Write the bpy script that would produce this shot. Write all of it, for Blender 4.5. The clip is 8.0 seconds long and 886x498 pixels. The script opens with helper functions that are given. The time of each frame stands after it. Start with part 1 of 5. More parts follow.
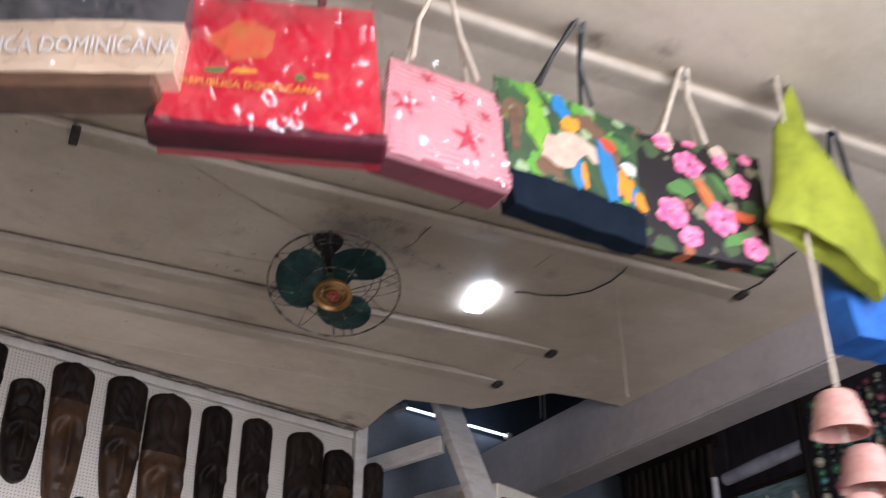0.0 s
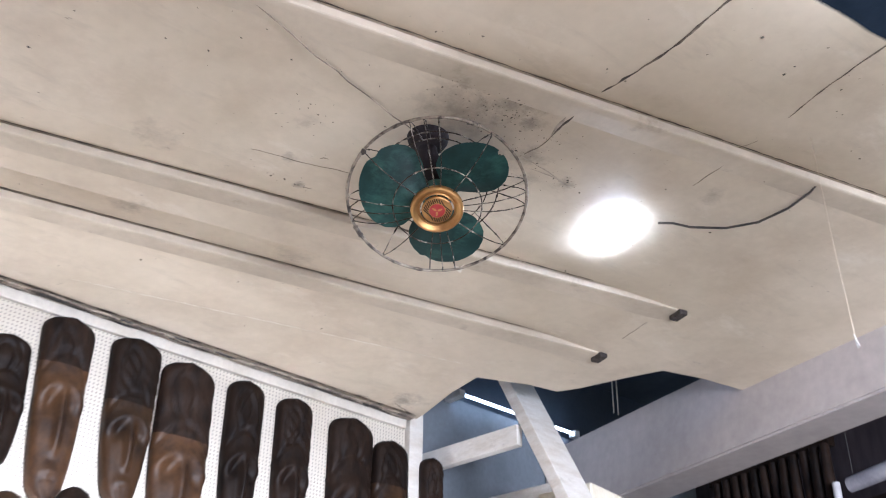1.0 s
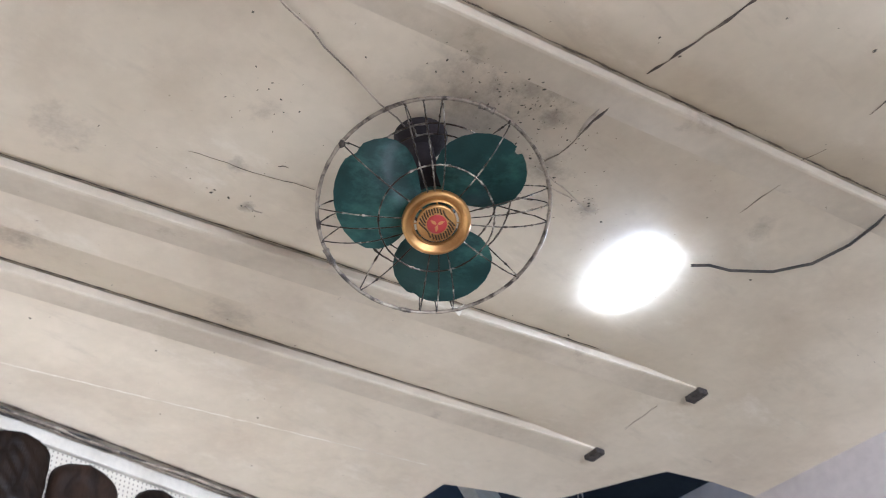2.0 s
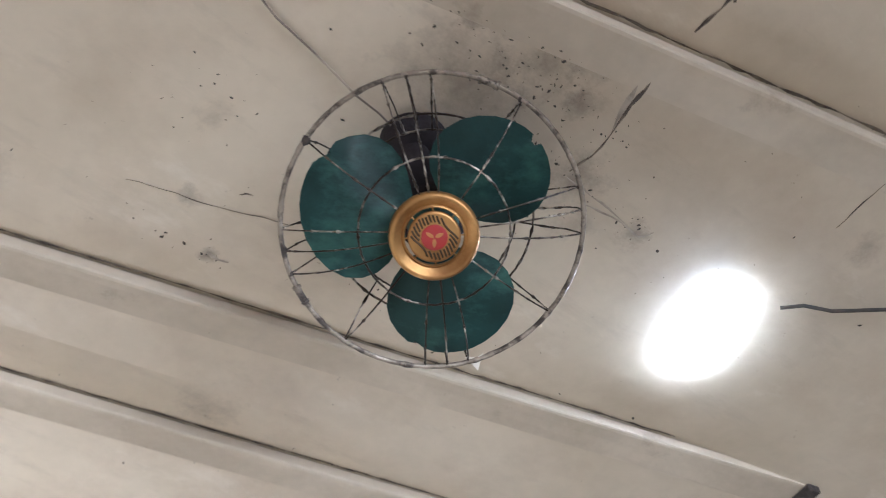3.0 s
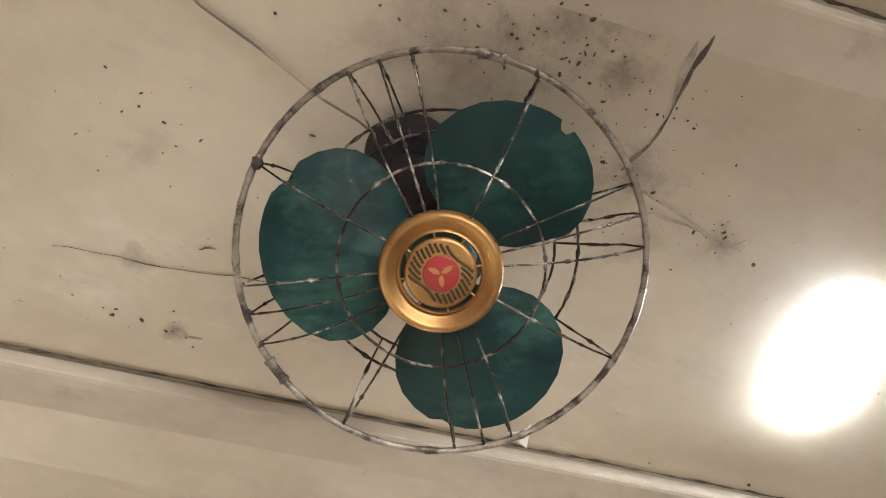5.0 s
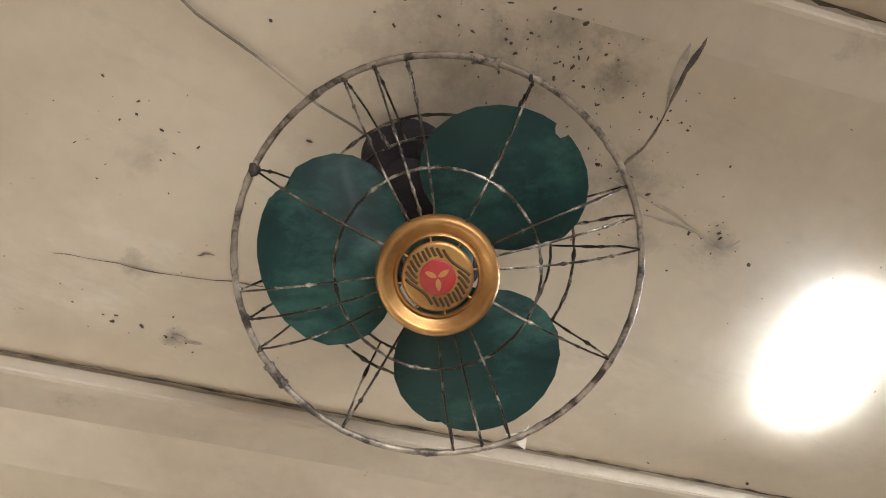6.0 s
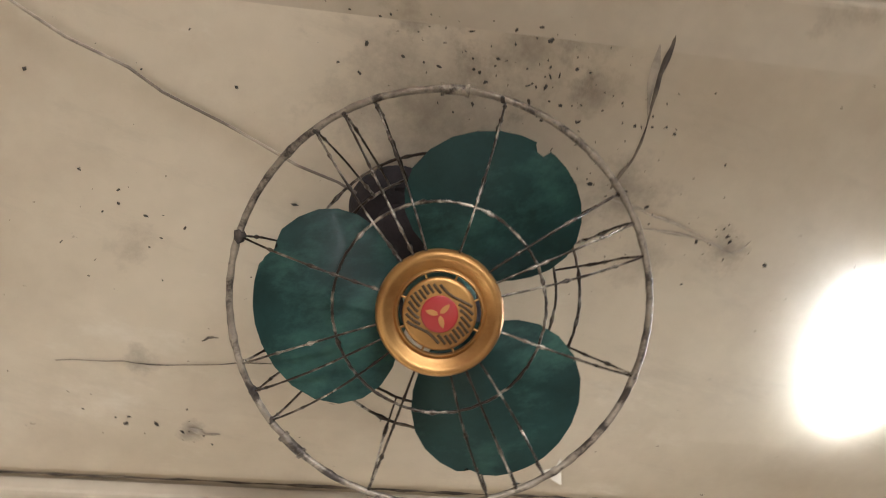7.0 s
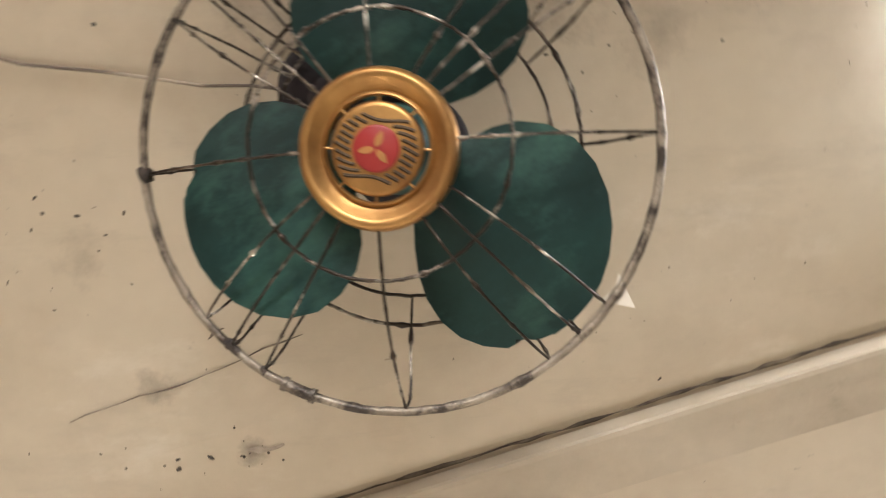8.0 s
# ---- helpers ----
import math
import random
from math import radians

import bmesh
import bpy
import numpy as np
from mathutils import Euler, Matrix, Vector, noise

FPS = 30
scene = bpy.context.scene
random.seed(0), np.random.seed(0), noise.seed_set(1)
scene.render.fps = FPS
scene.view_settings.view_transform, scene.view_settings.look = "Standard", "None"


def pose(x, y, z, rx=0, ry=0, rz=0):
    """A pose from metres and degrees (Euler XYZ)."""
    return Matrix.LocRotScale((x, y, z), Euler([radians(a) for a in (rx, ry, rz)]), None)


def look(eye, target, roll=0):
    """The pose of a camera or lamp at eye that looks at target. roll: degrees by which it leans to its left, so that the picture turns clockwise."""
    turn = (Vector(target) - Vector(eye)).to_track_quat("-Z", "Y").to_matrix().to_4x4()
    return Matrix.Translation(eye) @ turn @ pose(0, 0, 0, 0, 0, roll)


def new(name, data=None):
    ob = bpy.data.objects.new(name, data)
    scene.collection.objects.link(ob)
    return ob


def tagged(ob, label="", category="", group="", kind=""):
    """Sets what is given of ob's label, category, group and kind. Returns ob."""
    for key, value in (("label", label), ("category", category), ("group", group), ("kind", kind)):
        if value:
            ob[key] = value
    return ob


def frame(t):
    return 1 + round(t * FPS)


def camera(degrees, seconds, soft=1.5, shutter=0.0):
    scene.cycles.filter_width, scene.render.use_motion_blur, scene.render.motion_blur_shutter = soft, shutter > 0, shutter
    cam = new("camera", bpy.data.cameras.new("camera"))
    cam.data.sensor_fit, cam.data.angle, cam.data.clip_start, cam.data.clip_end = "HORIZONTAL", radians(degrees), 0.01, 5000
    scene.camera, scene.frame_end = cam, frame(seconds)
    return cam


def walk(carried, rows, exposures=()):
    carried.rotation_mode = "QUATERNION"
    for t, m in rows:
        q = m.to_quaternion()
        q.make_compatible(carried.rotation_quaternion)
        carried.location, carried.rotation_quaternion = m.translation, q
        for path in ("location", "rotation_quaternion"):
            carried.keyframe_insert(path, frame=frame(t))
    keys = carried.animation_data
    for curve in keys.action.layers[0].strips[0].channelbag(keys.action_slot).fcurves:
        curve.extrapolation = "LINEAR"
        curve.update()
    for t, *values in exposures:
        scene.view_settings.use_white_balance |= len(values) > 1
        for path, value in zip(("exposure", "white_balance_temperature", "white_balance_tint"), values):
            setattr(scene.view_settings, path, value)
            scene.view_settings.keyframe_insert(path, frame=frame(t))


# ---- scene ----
cam = camera(45.2, 8.0, soft=1.0, shutter=0.5)
PATH = [
    (0, (0.688, 0.273, 1.645), (1.793, 1.618, 2.63), 0.6),
    (0.1, (0.734, 0.37, 1.668), (1.83, 1.725, 2.65), 0.8),
    (0.2, (0.783, 0.459, 1.681), (1.873, 1.819, 2.661), 1.2),
    (0.3, (0.805, 0.554, 1.679), (1.907, 1.908, 2.654), 1.1),
    (0.4, (0.83, 0.655, 1.657), (1.938, 2.004, 2.634), 0.9),
    (0.7, (0.87, 0.981, 1.744), (1.99, 2.31, 2.734), 0.9),
    (1, (0.958, 1.2, 1.811), (2.088, 2.489, 2.84), 0.6),
    (1.5, (1.118, 1.5, 1.915), (2.276, 2.678, 3.042), -0.9),
    (2, (1.238, 1.781, 1.925), (2.393, 2.812, 3.192), -3.4),
    (2.2, (1.289, 1.855, 1.975), (2.417, 2.865, 3.281), -3.5),
    (3.3, (1.775, 2.072, 2.047), (2.548, 3.007, 3.638), -2.1),
    (3.5, (1.828, 2.076, 2.044), (2.539, 3.013, 3.662), -1.2),
    (4, (1.892, 2.195, 2.255), (2.585, 3.141, 3.875), -2.5),
    (4.5, (1.901, 2.209, 2.299), (2.589, 3.159, 3.918), -3.2),
    (4.7, (1.889, 2.195, 2.312), (2.592, 3.165, 3.914), -3.6),
    (5.8, (1.889, 2.193, 2.299), (2.595, 3.156, 3.903), -4.4),
    (6, (1.888, 2.187, 2.304), (2.593, 3.153, 3.907), -4.6),
    (6.5, (1.896, 2.19, 2.299), (2.575, 3.121, 3.934), -7.2),
    (7, (1.953, 2.232, 2.289), (2.531, 3.08, 4.006), -11.9),
    (7.5, (2.064, 2.368, 2.306), (2.465, 3.161, 4.097), -15.9),
    (8, (2.244, 2.483, 2.362), (2.371, 3.221, 4.217), -12.9),
]
EXPOSURES = [(0, 0.22, 5600, 19), (0.3, 0.6, 5450, 14), (0.7, 1.67, 5300, 14), (1.2, 1.97, 5300, 15), (2.2, 1.92, 5150, 11), (3.5, 1.62, 5450, 11), (4.5, 1.77, 6050, 10), (6.5, 1.72, 6050, 10), (7.5, 1.72, 6150, 10), (8, 1.87, 6400, 11)]
walk(cam, [(t, look(eye, target, roll)) for t, eye, target, roll in PATH], EXPOSURES)

CEIL = 3.28     # underside of the ceiling
WALL_Y = 4.03   # face of the mask wall

# ---- light ----
world = bpy.data.worlds.new("sky")
scene.world = world
world.use_nodes = True
wn = world.node_tree
sky = wn.nodes.new("ShaderNodeTexSky")
sky.sky_type, sky.sun_disc = "NISHITA", False
sky.sun_elevation, sky.sun_rotation = radians(50), radians(200)
wn.links.new(sky.outputs["Color"], wn.nodes["Background"].inputs["Color"])
wn.nodes["Background"].inputs["Strength"].default_value = 0.1


def area_lamp(name, m, sx, sy, watts, colour):
    data = bpy.data.lights.new(name, "AREA")
    data.shape, data.size, data.size_y, data.energy, data.color = "RECTANGLE", sx, sy, watts, colour
    ob = new(name, data)
    ob.matrix_world = m
    return ob


# daylight in the open shop front
area_lamp("shopfront_daylight", look((1.75, -0.56, 2.28), (1.9, 3.0, 2.5)), 2.3, 1.15, 98, (1.0, 0.955, 0.90))


# ---- materials ----
def material(name, base, rough=0.6, metal=0.0, second=None, scale=6.0, low=0.4, high=0.65, grain=0.08, bump=0.15, bump_scale=60.0,
             coat=0.0, stretch=(1, 1, 1), spread=0.0):
    """A surface with blotches of a second colour, fine grain in colour and gloss, and relief."""
    m = bpy.data.materials.new(name)
    m.use_nodes = True
    nt = m.node_tree
    n, l = nt.nodes, nt.links
    b = n["Principled BSDF"]
    co = n.new("ShaderNodeTexCoord")
    mp = n.new("ShaderNodeMapping")
    mp.inputs["Scale"].default_value = stretch
    l.new(co.outputs["Object"], mp.inputs["Vector"])
    vec = mp.outputs["Vector"]
    if spread:
        info = n.new("ShaderNodeObjectInfo")
        add = n.new("ShaderNodeVectorMath")
        add.operation = "MULTIPLY_ADD"
        l.new(info.outputs["Random"], add.inputs[0])
        add.inputs[1].default_value = (17, 31, 23)
        l.new(vec, add.inputs[2])
        vec = add.outputs[0]
    big = n.new("ShaderNodeTexNoise")
    big.inputs["Scale"].default_value, big.inputs["Detail"].default_value, big.inputs["Roughness"].default_value = scale, 6, 0.62
    l.new(vec, big.inputs["Vector"])
    ramp = n.new("ShaderNodeMapRange")
    ramp.inputs["From Min"].default_value, ramp.inputs["From Max"].default_value = low, high
    l.new(big.outputs["Fac"], ramp.inputs["Value"])
    mix = n.new("ShaderNodeMix")
    mix.data_type = "RGBA"
    second = second or tuple(c * 0.75 for c in base)
    mix.inputs["A"].default_value, mix.inputs["B"].default_value = (*base, 1), (*second, 1)
    l.new(ramp.outputs["Result"], mix.inputs["Factor"])
    fine = n.new("ShaderNodeTexNoise")
    fine.inputs["Scale"].default_value, fine.inputs["Detail"].default_value = bump_scale, 5
    l.new(vec, fine.inputs["Vector"])
    val = n.new("ShaderNodeMapRange")
    val.inputs["To Min"].default_value, val.inputs["To Max"].default_value = 1 - 2 * grain, 1 + 2 * grain
    l.new(fine.outputs["Fac"], val.inputs["Value"])
    hsv = n.new("ShaderNodeHueSaturation")
    l.new(mix.outputs["Result"], hsv.inputs["Color"])
    l.new(val.outputs["Result"], hsv.inputs["Value"])
    if spread:
        rv = n.new("ShaderNodeMapRange")
        rv.inputs["To Min"].default_value, rv.inputs["To Max"].default_value = 1 - spread, 1 + spread
        l.new(info.outputs["Random"], rv.inputs["Value"])
        mul = n.new("ShaderNodeMath")
        mul.operation = "MULTIPLY"
        l.new(rv.outputs["Result"], mul.inputs[0])
        l.new(val.outputs["Result"], mul.inputs[1])
        l.new(mul.outputs[0], hsv.inputs["Value"])
    l.new(hsv.outputs["Color"], b.inputs["Base Color"])
    rr = n.new("ShaderNodeMapRange")
    rr.inputs["To Min"].default_value, rr.inputs["To Max"].default_value = max(rough - 0.12, 0.03), min(rough + 0.12, 1)
    l.new(big.outputs["Fac"], rr.inputs["Value"])
    l.new(rr.outputs["Result"], b.inputs["Roughness"])
    b.inputs["Metallic"].default_value = metal
    b.inputs["Coat Weight"].default_value = coat
    b.inputs["Coat Roughness"].default_value = 0.12
    if bump:
        bp = n.new("ShaderNodeBump")
        bp.inputs["Strength"].default_value, bp.inputs["Distance"].default_value = bump, 0.004
        l.new(fine.outputs["Fac"], bp.inputs["Height"])
        l.new(bp.outputs["Normal"], b.inputs["Normal"])
        if coat:
            l.new(bp.outputs["Normal"], b.inputs["Coat Normal"])
    return m


def stained(m, colour, scale, low, high, amount, stretch=(1, 1, 1)):
    """Adds a layer of stains in another colour, with a scale of its own, over a material made above."""
    nt = m.node_tree
    n, l = nt.nodes, nt.links
    b = n["Principled BSDF"]
    old = b.inputs["Base Color"].links[0].from_socket
    co = n.new("ShaderNodeTexCoord")
    mp = n.new("ShaderNodeMapping")
    mp.inputs["Scale"].default_value = stretch
    mp.inputs["Location"].default_value = (3.1, 7.7, 1.3)
    l.new(co.outputs["Object"], mp.inputs["Vector"])
    t = n.new("ShaderNodeTexNoise")
    t.inputs["Scale"].default_value, t.inputs["Detail"].default_value, t.inputs["Roughness"].default_value = scale, 8, 0.7
    l.new(mp.outputs["Vector"], t.inputs["Vector"])
    r = n.new("ShaderNodeMapRange")
    r.inputs["From Min"].default_value, r.inputs["From Max"].default_value, r.inputs["To Max"].default_value = low, high, amount
    l.new(t.outputs["Fac"], r.inputs["Value"])
    mix = n.new("ShaderNodeMix")
    mix.data_type = "RGBA"
    mix.inputs["B"].default_value = (*colour, 1)
    l.new(old, mix.inputs["A"])
    l.new(r.outputs["Result"], mix.inputs["Factor"])
    l.new(mix.outputs["Result"], b.inputs["Base Color"])
    return m


def glowing(name, colour, strength):
    m = bpy.data.materials.new(name)
    m.use_nodes = True
    b = m.node_tree.nodes["Principled BSDF"]
    b.inputs["Base Color"].default_value = (*colour, 1)
    b.inputs["Emission Color"].default_value = (*colour, 1)
    b.inputs["Emission Strength"].default_value = strength
    return m


def pegboard_material():
    """White hardboard with a grid of small dark holes 12.7 mm apart."""
    m = material("white_pegboard", (0.70, 0.655, 0.57), 0.55, second=(0.60, 0.55, 0.46), scale=2.5, grain=0.03, bump=0.05, bump_scale=140)
    nt = m.node_tree
    n, l = nt.nodes, nt.links
    b = n["Principled BSDF"]
    old = b.inputs["Base Color"].links[0].from_socket
    co = n.new("ShaderNodeTexCoord")
    sep = n.new("ShaderNodeSeparateXYZ")
    l.new(co.outputs["Object"], sep.inputs[0])
    cells = []
    for axis in ("X", "Z"):
        d = n.new("ShaderNodeMath")
        d.operation = "DIVIDE"
        l.new(sep.outputs[axis], d.inputs[0])
        d.inputs[1].default_value = 0.0127
        f = n.new("ShaderNodeMath")
        f.operation = "FRACT"
        l.new(d.outputs[0], f.inputs[0])
        s = n.new("ShaderNodeMath")
        s.operation = "SUBTRACT"
        l.new(f.outputs[0], s.inputs[0])
        s.inputs[1].default_value = 0.5
        p = n.new("ShaderNodeMath")
        p.operation = "MULTIPLY"
        l.new(s.outputs[0], p.inputs[0])
        l.new(s.outputs[0], p.inputs[1])
        cells.append(p)
    a = n.new("ShaderNodeMath")
    l.new(cells[0].outputs[0], a.inputs[0])
    l.new(cells[1].outputs[0], a.inputs[1])
    r = n.new("ShaderNodeMapRange")
    r.inputs["From Min"].default_value, r.inputs["From Max"].default_value = 0.028, 0.05
    r.inputs["To Min"].default_value, r.inputs["To Max"].default_value = 1, 0
    l.new(a.outputs[0], r.inputs["Value"])
    mix = n.new("ShaderNodeMix")
    mix.data_type = "RGBA"
    mix.inputs["B"].default_value = (0.30, 0.26, 0.22, 1)
    l.new(old, mix.inputs["A"])
    l.new(r.outputs["Result"], mix.inputs["Factor"])
    l.new(mix.outputs["Result"], b.inputs["Base Color"])
    return m


M_CEIL = stained(stained(material("cream_ceiling_paint", (0.62, 0.545, 0.43), 0.55, second=(0.52, 0.45, 0.34), scale=1.6, grain=0.03, bump=0.12, bump_scale=35),
                         (0.34, 0.26, 0.18), 2.4, 0.48, 0.78, 0.55), (0.12, 0.10, 0.08), 28, 0.68, 0.80, 0.5)
stained(M_CEIL, (0.36, 0.31, 0.24), 9, 0.56, 0.74, 0.4, (0.5, 1.8, 1))
stained(M_CEIL, (0.16, 0.13, 0.10), 130, 0.70, 0.76, 0.5)
stained(M_CEIL, (0.80, 0.76, 0.68), 5, 0.58, 0.72, 0.35, (0.7, 1.3, 1))
M_BATTEN = stained(material("cream_batten_paint", (0.57, 0.50, 0.395), 0.6, second=(0.43, 0.37, 0.28), scale=3, grain=0.04, bump=0.2, bump_scale=50),
                   (0.22, 0.17, 0.12), 7, 0.60, 0.75, 0.6)


def smudged_and_shaded(m, spots, colour, noise_scale):
    """Ragged patches of greasy dirt and of the fan's shadow, put into the colour: each spot is (x, y, radius, amount).
    """
    nt = m.node_tree
    n, l = nt.nodes, nt.links
    b = n["Principled BSDF"]
    co = n.new("ShaderNodeTexCoord")
    t = n.new("ShaderNodeTexNoise")
    t.inputs["Scale"].default_value, t.inputs["Detail"].default_value, t.inputs["Roughness"].default_value = noise_scale, 8, 0.72
    l.new(co.outputs["Object"], t.inputs["Vector"])
    for x, y, radius, amount in spots:
        d = n.new("ShaderNodeVectorMath")
        d.operation = "DISTANCE"
        l.new(co.outputs["Object"], d.inputs[0])
        d.inputs[1].default_value = (x, y, CEIL)
        r = n.new("ShaderNodeMapRange")
        r.inputs["From Max"].default_value, r.inputs["To Min"].default_value, r.inputs["To Max"].default_value = radius, 0.28, -0.18
        l.new(d.outputs["Value"], r.inputs["Value"])
        a = n.new("ShaderNodeMath")
        l.new(t.outputs["Fac"], a.inputs[0])
        l.new(r.outputs["Result"], a.inputs[1])
        f = n.new("ShaderNodeMapRange")
        f.inputs["From Min"].default_value, f.inputs["From Max"].default_value, f.inputs["To Max"].default_value = 0.50, 0.85, amount
        l.new(a.outputs[0], f.inputs["Value"])
        mix = n.new("ShaderNodeMix")
        mix.data_type = "RGBA"
        mix.inputs["B"].default_value = (*colour, 1)
        l.new(b.inputs["Base Color"].links[0].from_socket, mix.inputs["A"])
        l.new(f.outputs["Result"], mix.inputs["Factor"])
        l.new(mix.outputs["Result"], b.inputs["Base Color"])
    return m


# spots beside the fan mount paint its shadow as well as dirt; the rest are dirt
smudged_and_shaded(M_CEIL, [(2.20, 2.58, 0.17, 0.5), (2.27, 2.49, 0.10, 0.6), (2.36, 2.50, 0.05, 0.6), (2.44, 2.60, 0.09, 0.6), (2.59, 2.61, 0.05, 0.7), (2.03, 2.975, 0.04, 0.6), (2.11, 3.05, 0.03, 0.7), (1.98, 2.83, 0.05, 0.4), (2.17, 1.53, 0.07, 0.9), (2.32, 1.44, 0.08, 0.6), (2.62, 1.38, 0.09, 0.5), (3.0, 1.2, 0.14, 0.5), (3.15, 0.95, 0.2, 0.5), (2.9, 2.4, 0.06, 0.4), (1.75, 3.1, 0.10, 0.4), (1.85, 3.42, 0.08, 0.6), (2.3, 3.35, 0.10, 0.4), (3.16, 3.9, 0.12, 0.7), (2.33, 2.44, 0.07, 0.6), (2.14, 2.48, 0.06, 0.5), (2.5, 2.66, 0.06, 0.4)], (0.13, 0.10, 0.08), 22)
M_PEG = pegboard_material()
M_TRIM = stained(material("dirty_white_trim", (0.74, 0.70, 0.62), 0.5, second=(0.62, 0.57, 0.48), scale=4), (0.2, 0.16, 0.12), 9, 0.62, 0.75, 0.6)
M_CRACK = material("dark_crack_dirt", (0.075, 0.06, 0.05), 0.9, second=(0.24, 0.20, 0.15), scale=30)
M_SPECK = material("dark_grime", (0.045, 0.04, 0.035), 0.9, second=(0.10, 0.085, 0.07), scale=90)
M_STAIN = material("grey_grime_film", (0.30, 0.26, 0.21), 0.8, second=(0.46, 0.40, 0.33), scale=40, low=0.35, high=0.6)
M_CONCRETE = stained(material("painted_concrete_beam", (0.42, 0.38, 0.365), 0.6, second=(0.33, 0.30, 0.285), scale=2.2, bump=0.25, bump_scale=30),
                     (0.25, 0.21, 0.18), 6, 0.66, 0.8, 0.5)
M_GREYWALL = material("grey_blue_wall", (0.17, 0.19, 0.22), 0.7, second=(0.12, 0.14, 0.16), scale=2)
M_PURPLE = material("dark_purple_brown_boards", (0.045, 0.032, 0.036), 0.6, second=(0.025, 0.018, 0.022), scale=4, stretch=(1, 5, 1))
M_DARKROOF = material("dark_blue_roof_sheet", (0.05, 0.07, 0.10), 0.6, second=(0.03, 0.045, 0.07), scale=3)
M_PLASTER = material("cream_plaster", (0.62, 0.58, 0.50), 0.7, second=(0.52, 0.47, 0.40), scale=1.5)
M_FLOOR = stained(material("pale_bounce_floor", (0.34, 0.30, 0.24), 0.35, second=(0.26, 0.22, 0.17), scale=2), (0.2, 0.17, 0.13), 5, 0.6, 0.8, 0.5)
M_TIMBER = stained(material("white_painted_timber", (0.74, 0.71, 0.66), 0.55, second=(0.62, 0.57, 0.50), scale=8, stretch=(1, 1, 4)), (0.22, 0.18, 0.14), 14, 0.62, 0.74, 0.6)
M_BROWNWOOD = material("brown_board", (0.16, 0.085, 0.05), 0.5, second=(0.09, 0.05, 0.03), scale=9, stretch=(1, 1, 6))
M_DARKWOOD = material("dark_carved_wood", (0.022, 0.013, 0.009), 0.5, second=(0.009, 0.006, 0.005), scale=11, bump=0.3, bump_scale=70, spread=0.35, stretch=(3, 1, 1))
M_DARKWOOD.node_tree.nodes["Principled BSDF"].inputs["Specular IOR Level"].default_value = 0.14
M_FACEWOOD = material("warm_brown_carved_wood", (0.062, 0.031, 0.014), 0.45, second=(0.020, 0.011, 0.007), scale=9, low=0.42, high=0.62, bump=0.3, bump_scale=60, spread=0.4)
M_FACEWOOD.node_tree.nodes["Principled BSDF"].inputs["Specular IOR Level"].default_value = 0.25
M_REDWOOD = material("reddish_polished_wood", (0.30, 0.075, 0.035), 0.28, second=(0.14, 0.035, 0.02), scale=12)
# paler teal patches: mottled enamel, with the blades' highlights put into the colour
M_BLADE = stained(material("dark_green_enamel", (0.021, 0.076, 0.070), 0.6, second=(0.010, 0.042, 0.040), scale=11, low=0.36, high=0.62, grain=0.1, bump=0.06, bump_scale=45, coat=0.08),
                  (0.075, 0.20, 0.16), 7, 0.50, 0.68, 0.75, (1, 1.6, 1))
M_CHROME = stained(material("tarnished_steel_wire", (0.66, 0.61, 0.53), 0.30, 0.9, second=(0.14, 0.11, 0.085), scale=26, low=0.40, high=0.58, bump=0.4, bump_scale=400),
                   (0.035, 0.027, 0.022), 24, 0.40, 0.51, 0.95)
M_RIM = stained(material("grimy_steel_rim", (0.38, 0.33, 0.265), 0.45, 0.5, second=(0.17, 0.14, 0.11), scale=30, low=0.35, high=0.65, bump=0.4, bump_scale=250),
                (0.035, 0.027, 0.023), 30, 0.50, 0.60, 0.92)
M_GRIME = material("black_greasy_grime", (0.025, 0.02, 0.018), 0.85, second=(0.07, 0.055, 0.045), scale=80, bump=0.6, bump_scale=300)
M_BRASS = material("golden_anodised_metal", (0.47, 0.27, 0.095), 0.44, 0.8, second=(0.27, 0.13, 0.045), scale=14, low=0.4, high=0.7, grain=0.05, bump=0.08, bump_scale=200)
M_BRASS_DARK = material("dark_slot_metal", (0.06, 0.035, 0.015), 0.6, 0.5, scale=20)
M_RED = material("red_enamel_badge", (0.31, 0.032, 0.030), 0.4, second=(0.30, 0.02, 0.02), scale=60, grain=0.05, bump=0.05)
M_PETAL = material("dull_gold_emblem", (0.46, 0.22, 0.075), 0.5, 0.3, scale=30)
M_MOTOR = material("dusty_purple_brown_motor", (0.012, 0.009, 0.012), 0.85, second=(0.026, 0.020, 0.023), scale=22, bump=0.5, bump_scale=150)
M_LED = glowing("led_diffuser", (0.90, 0.95, 1.0), 34)
M_TUBE = glowing("bright_tube", (0.80, 0.90, 1.0), 4)
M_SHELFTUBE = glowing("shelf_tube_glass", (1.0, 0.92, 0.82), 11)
M_HOUSING = material("white_lamp_housing", (0.75, 0.75, 0.75), 0.4)
M_CABLE = material("black_cable", (0.03, 0.028, 0.026), 0.6, second=(0.07, 0.06, 0.05), scale=40)
M_OLDCABLE = material("dusty_painted_cable", (0.40, 0.34, 0.27), 0.7, second=(0.16, 0.13, 0.105), scale=14, low=0.42, high=0.58)


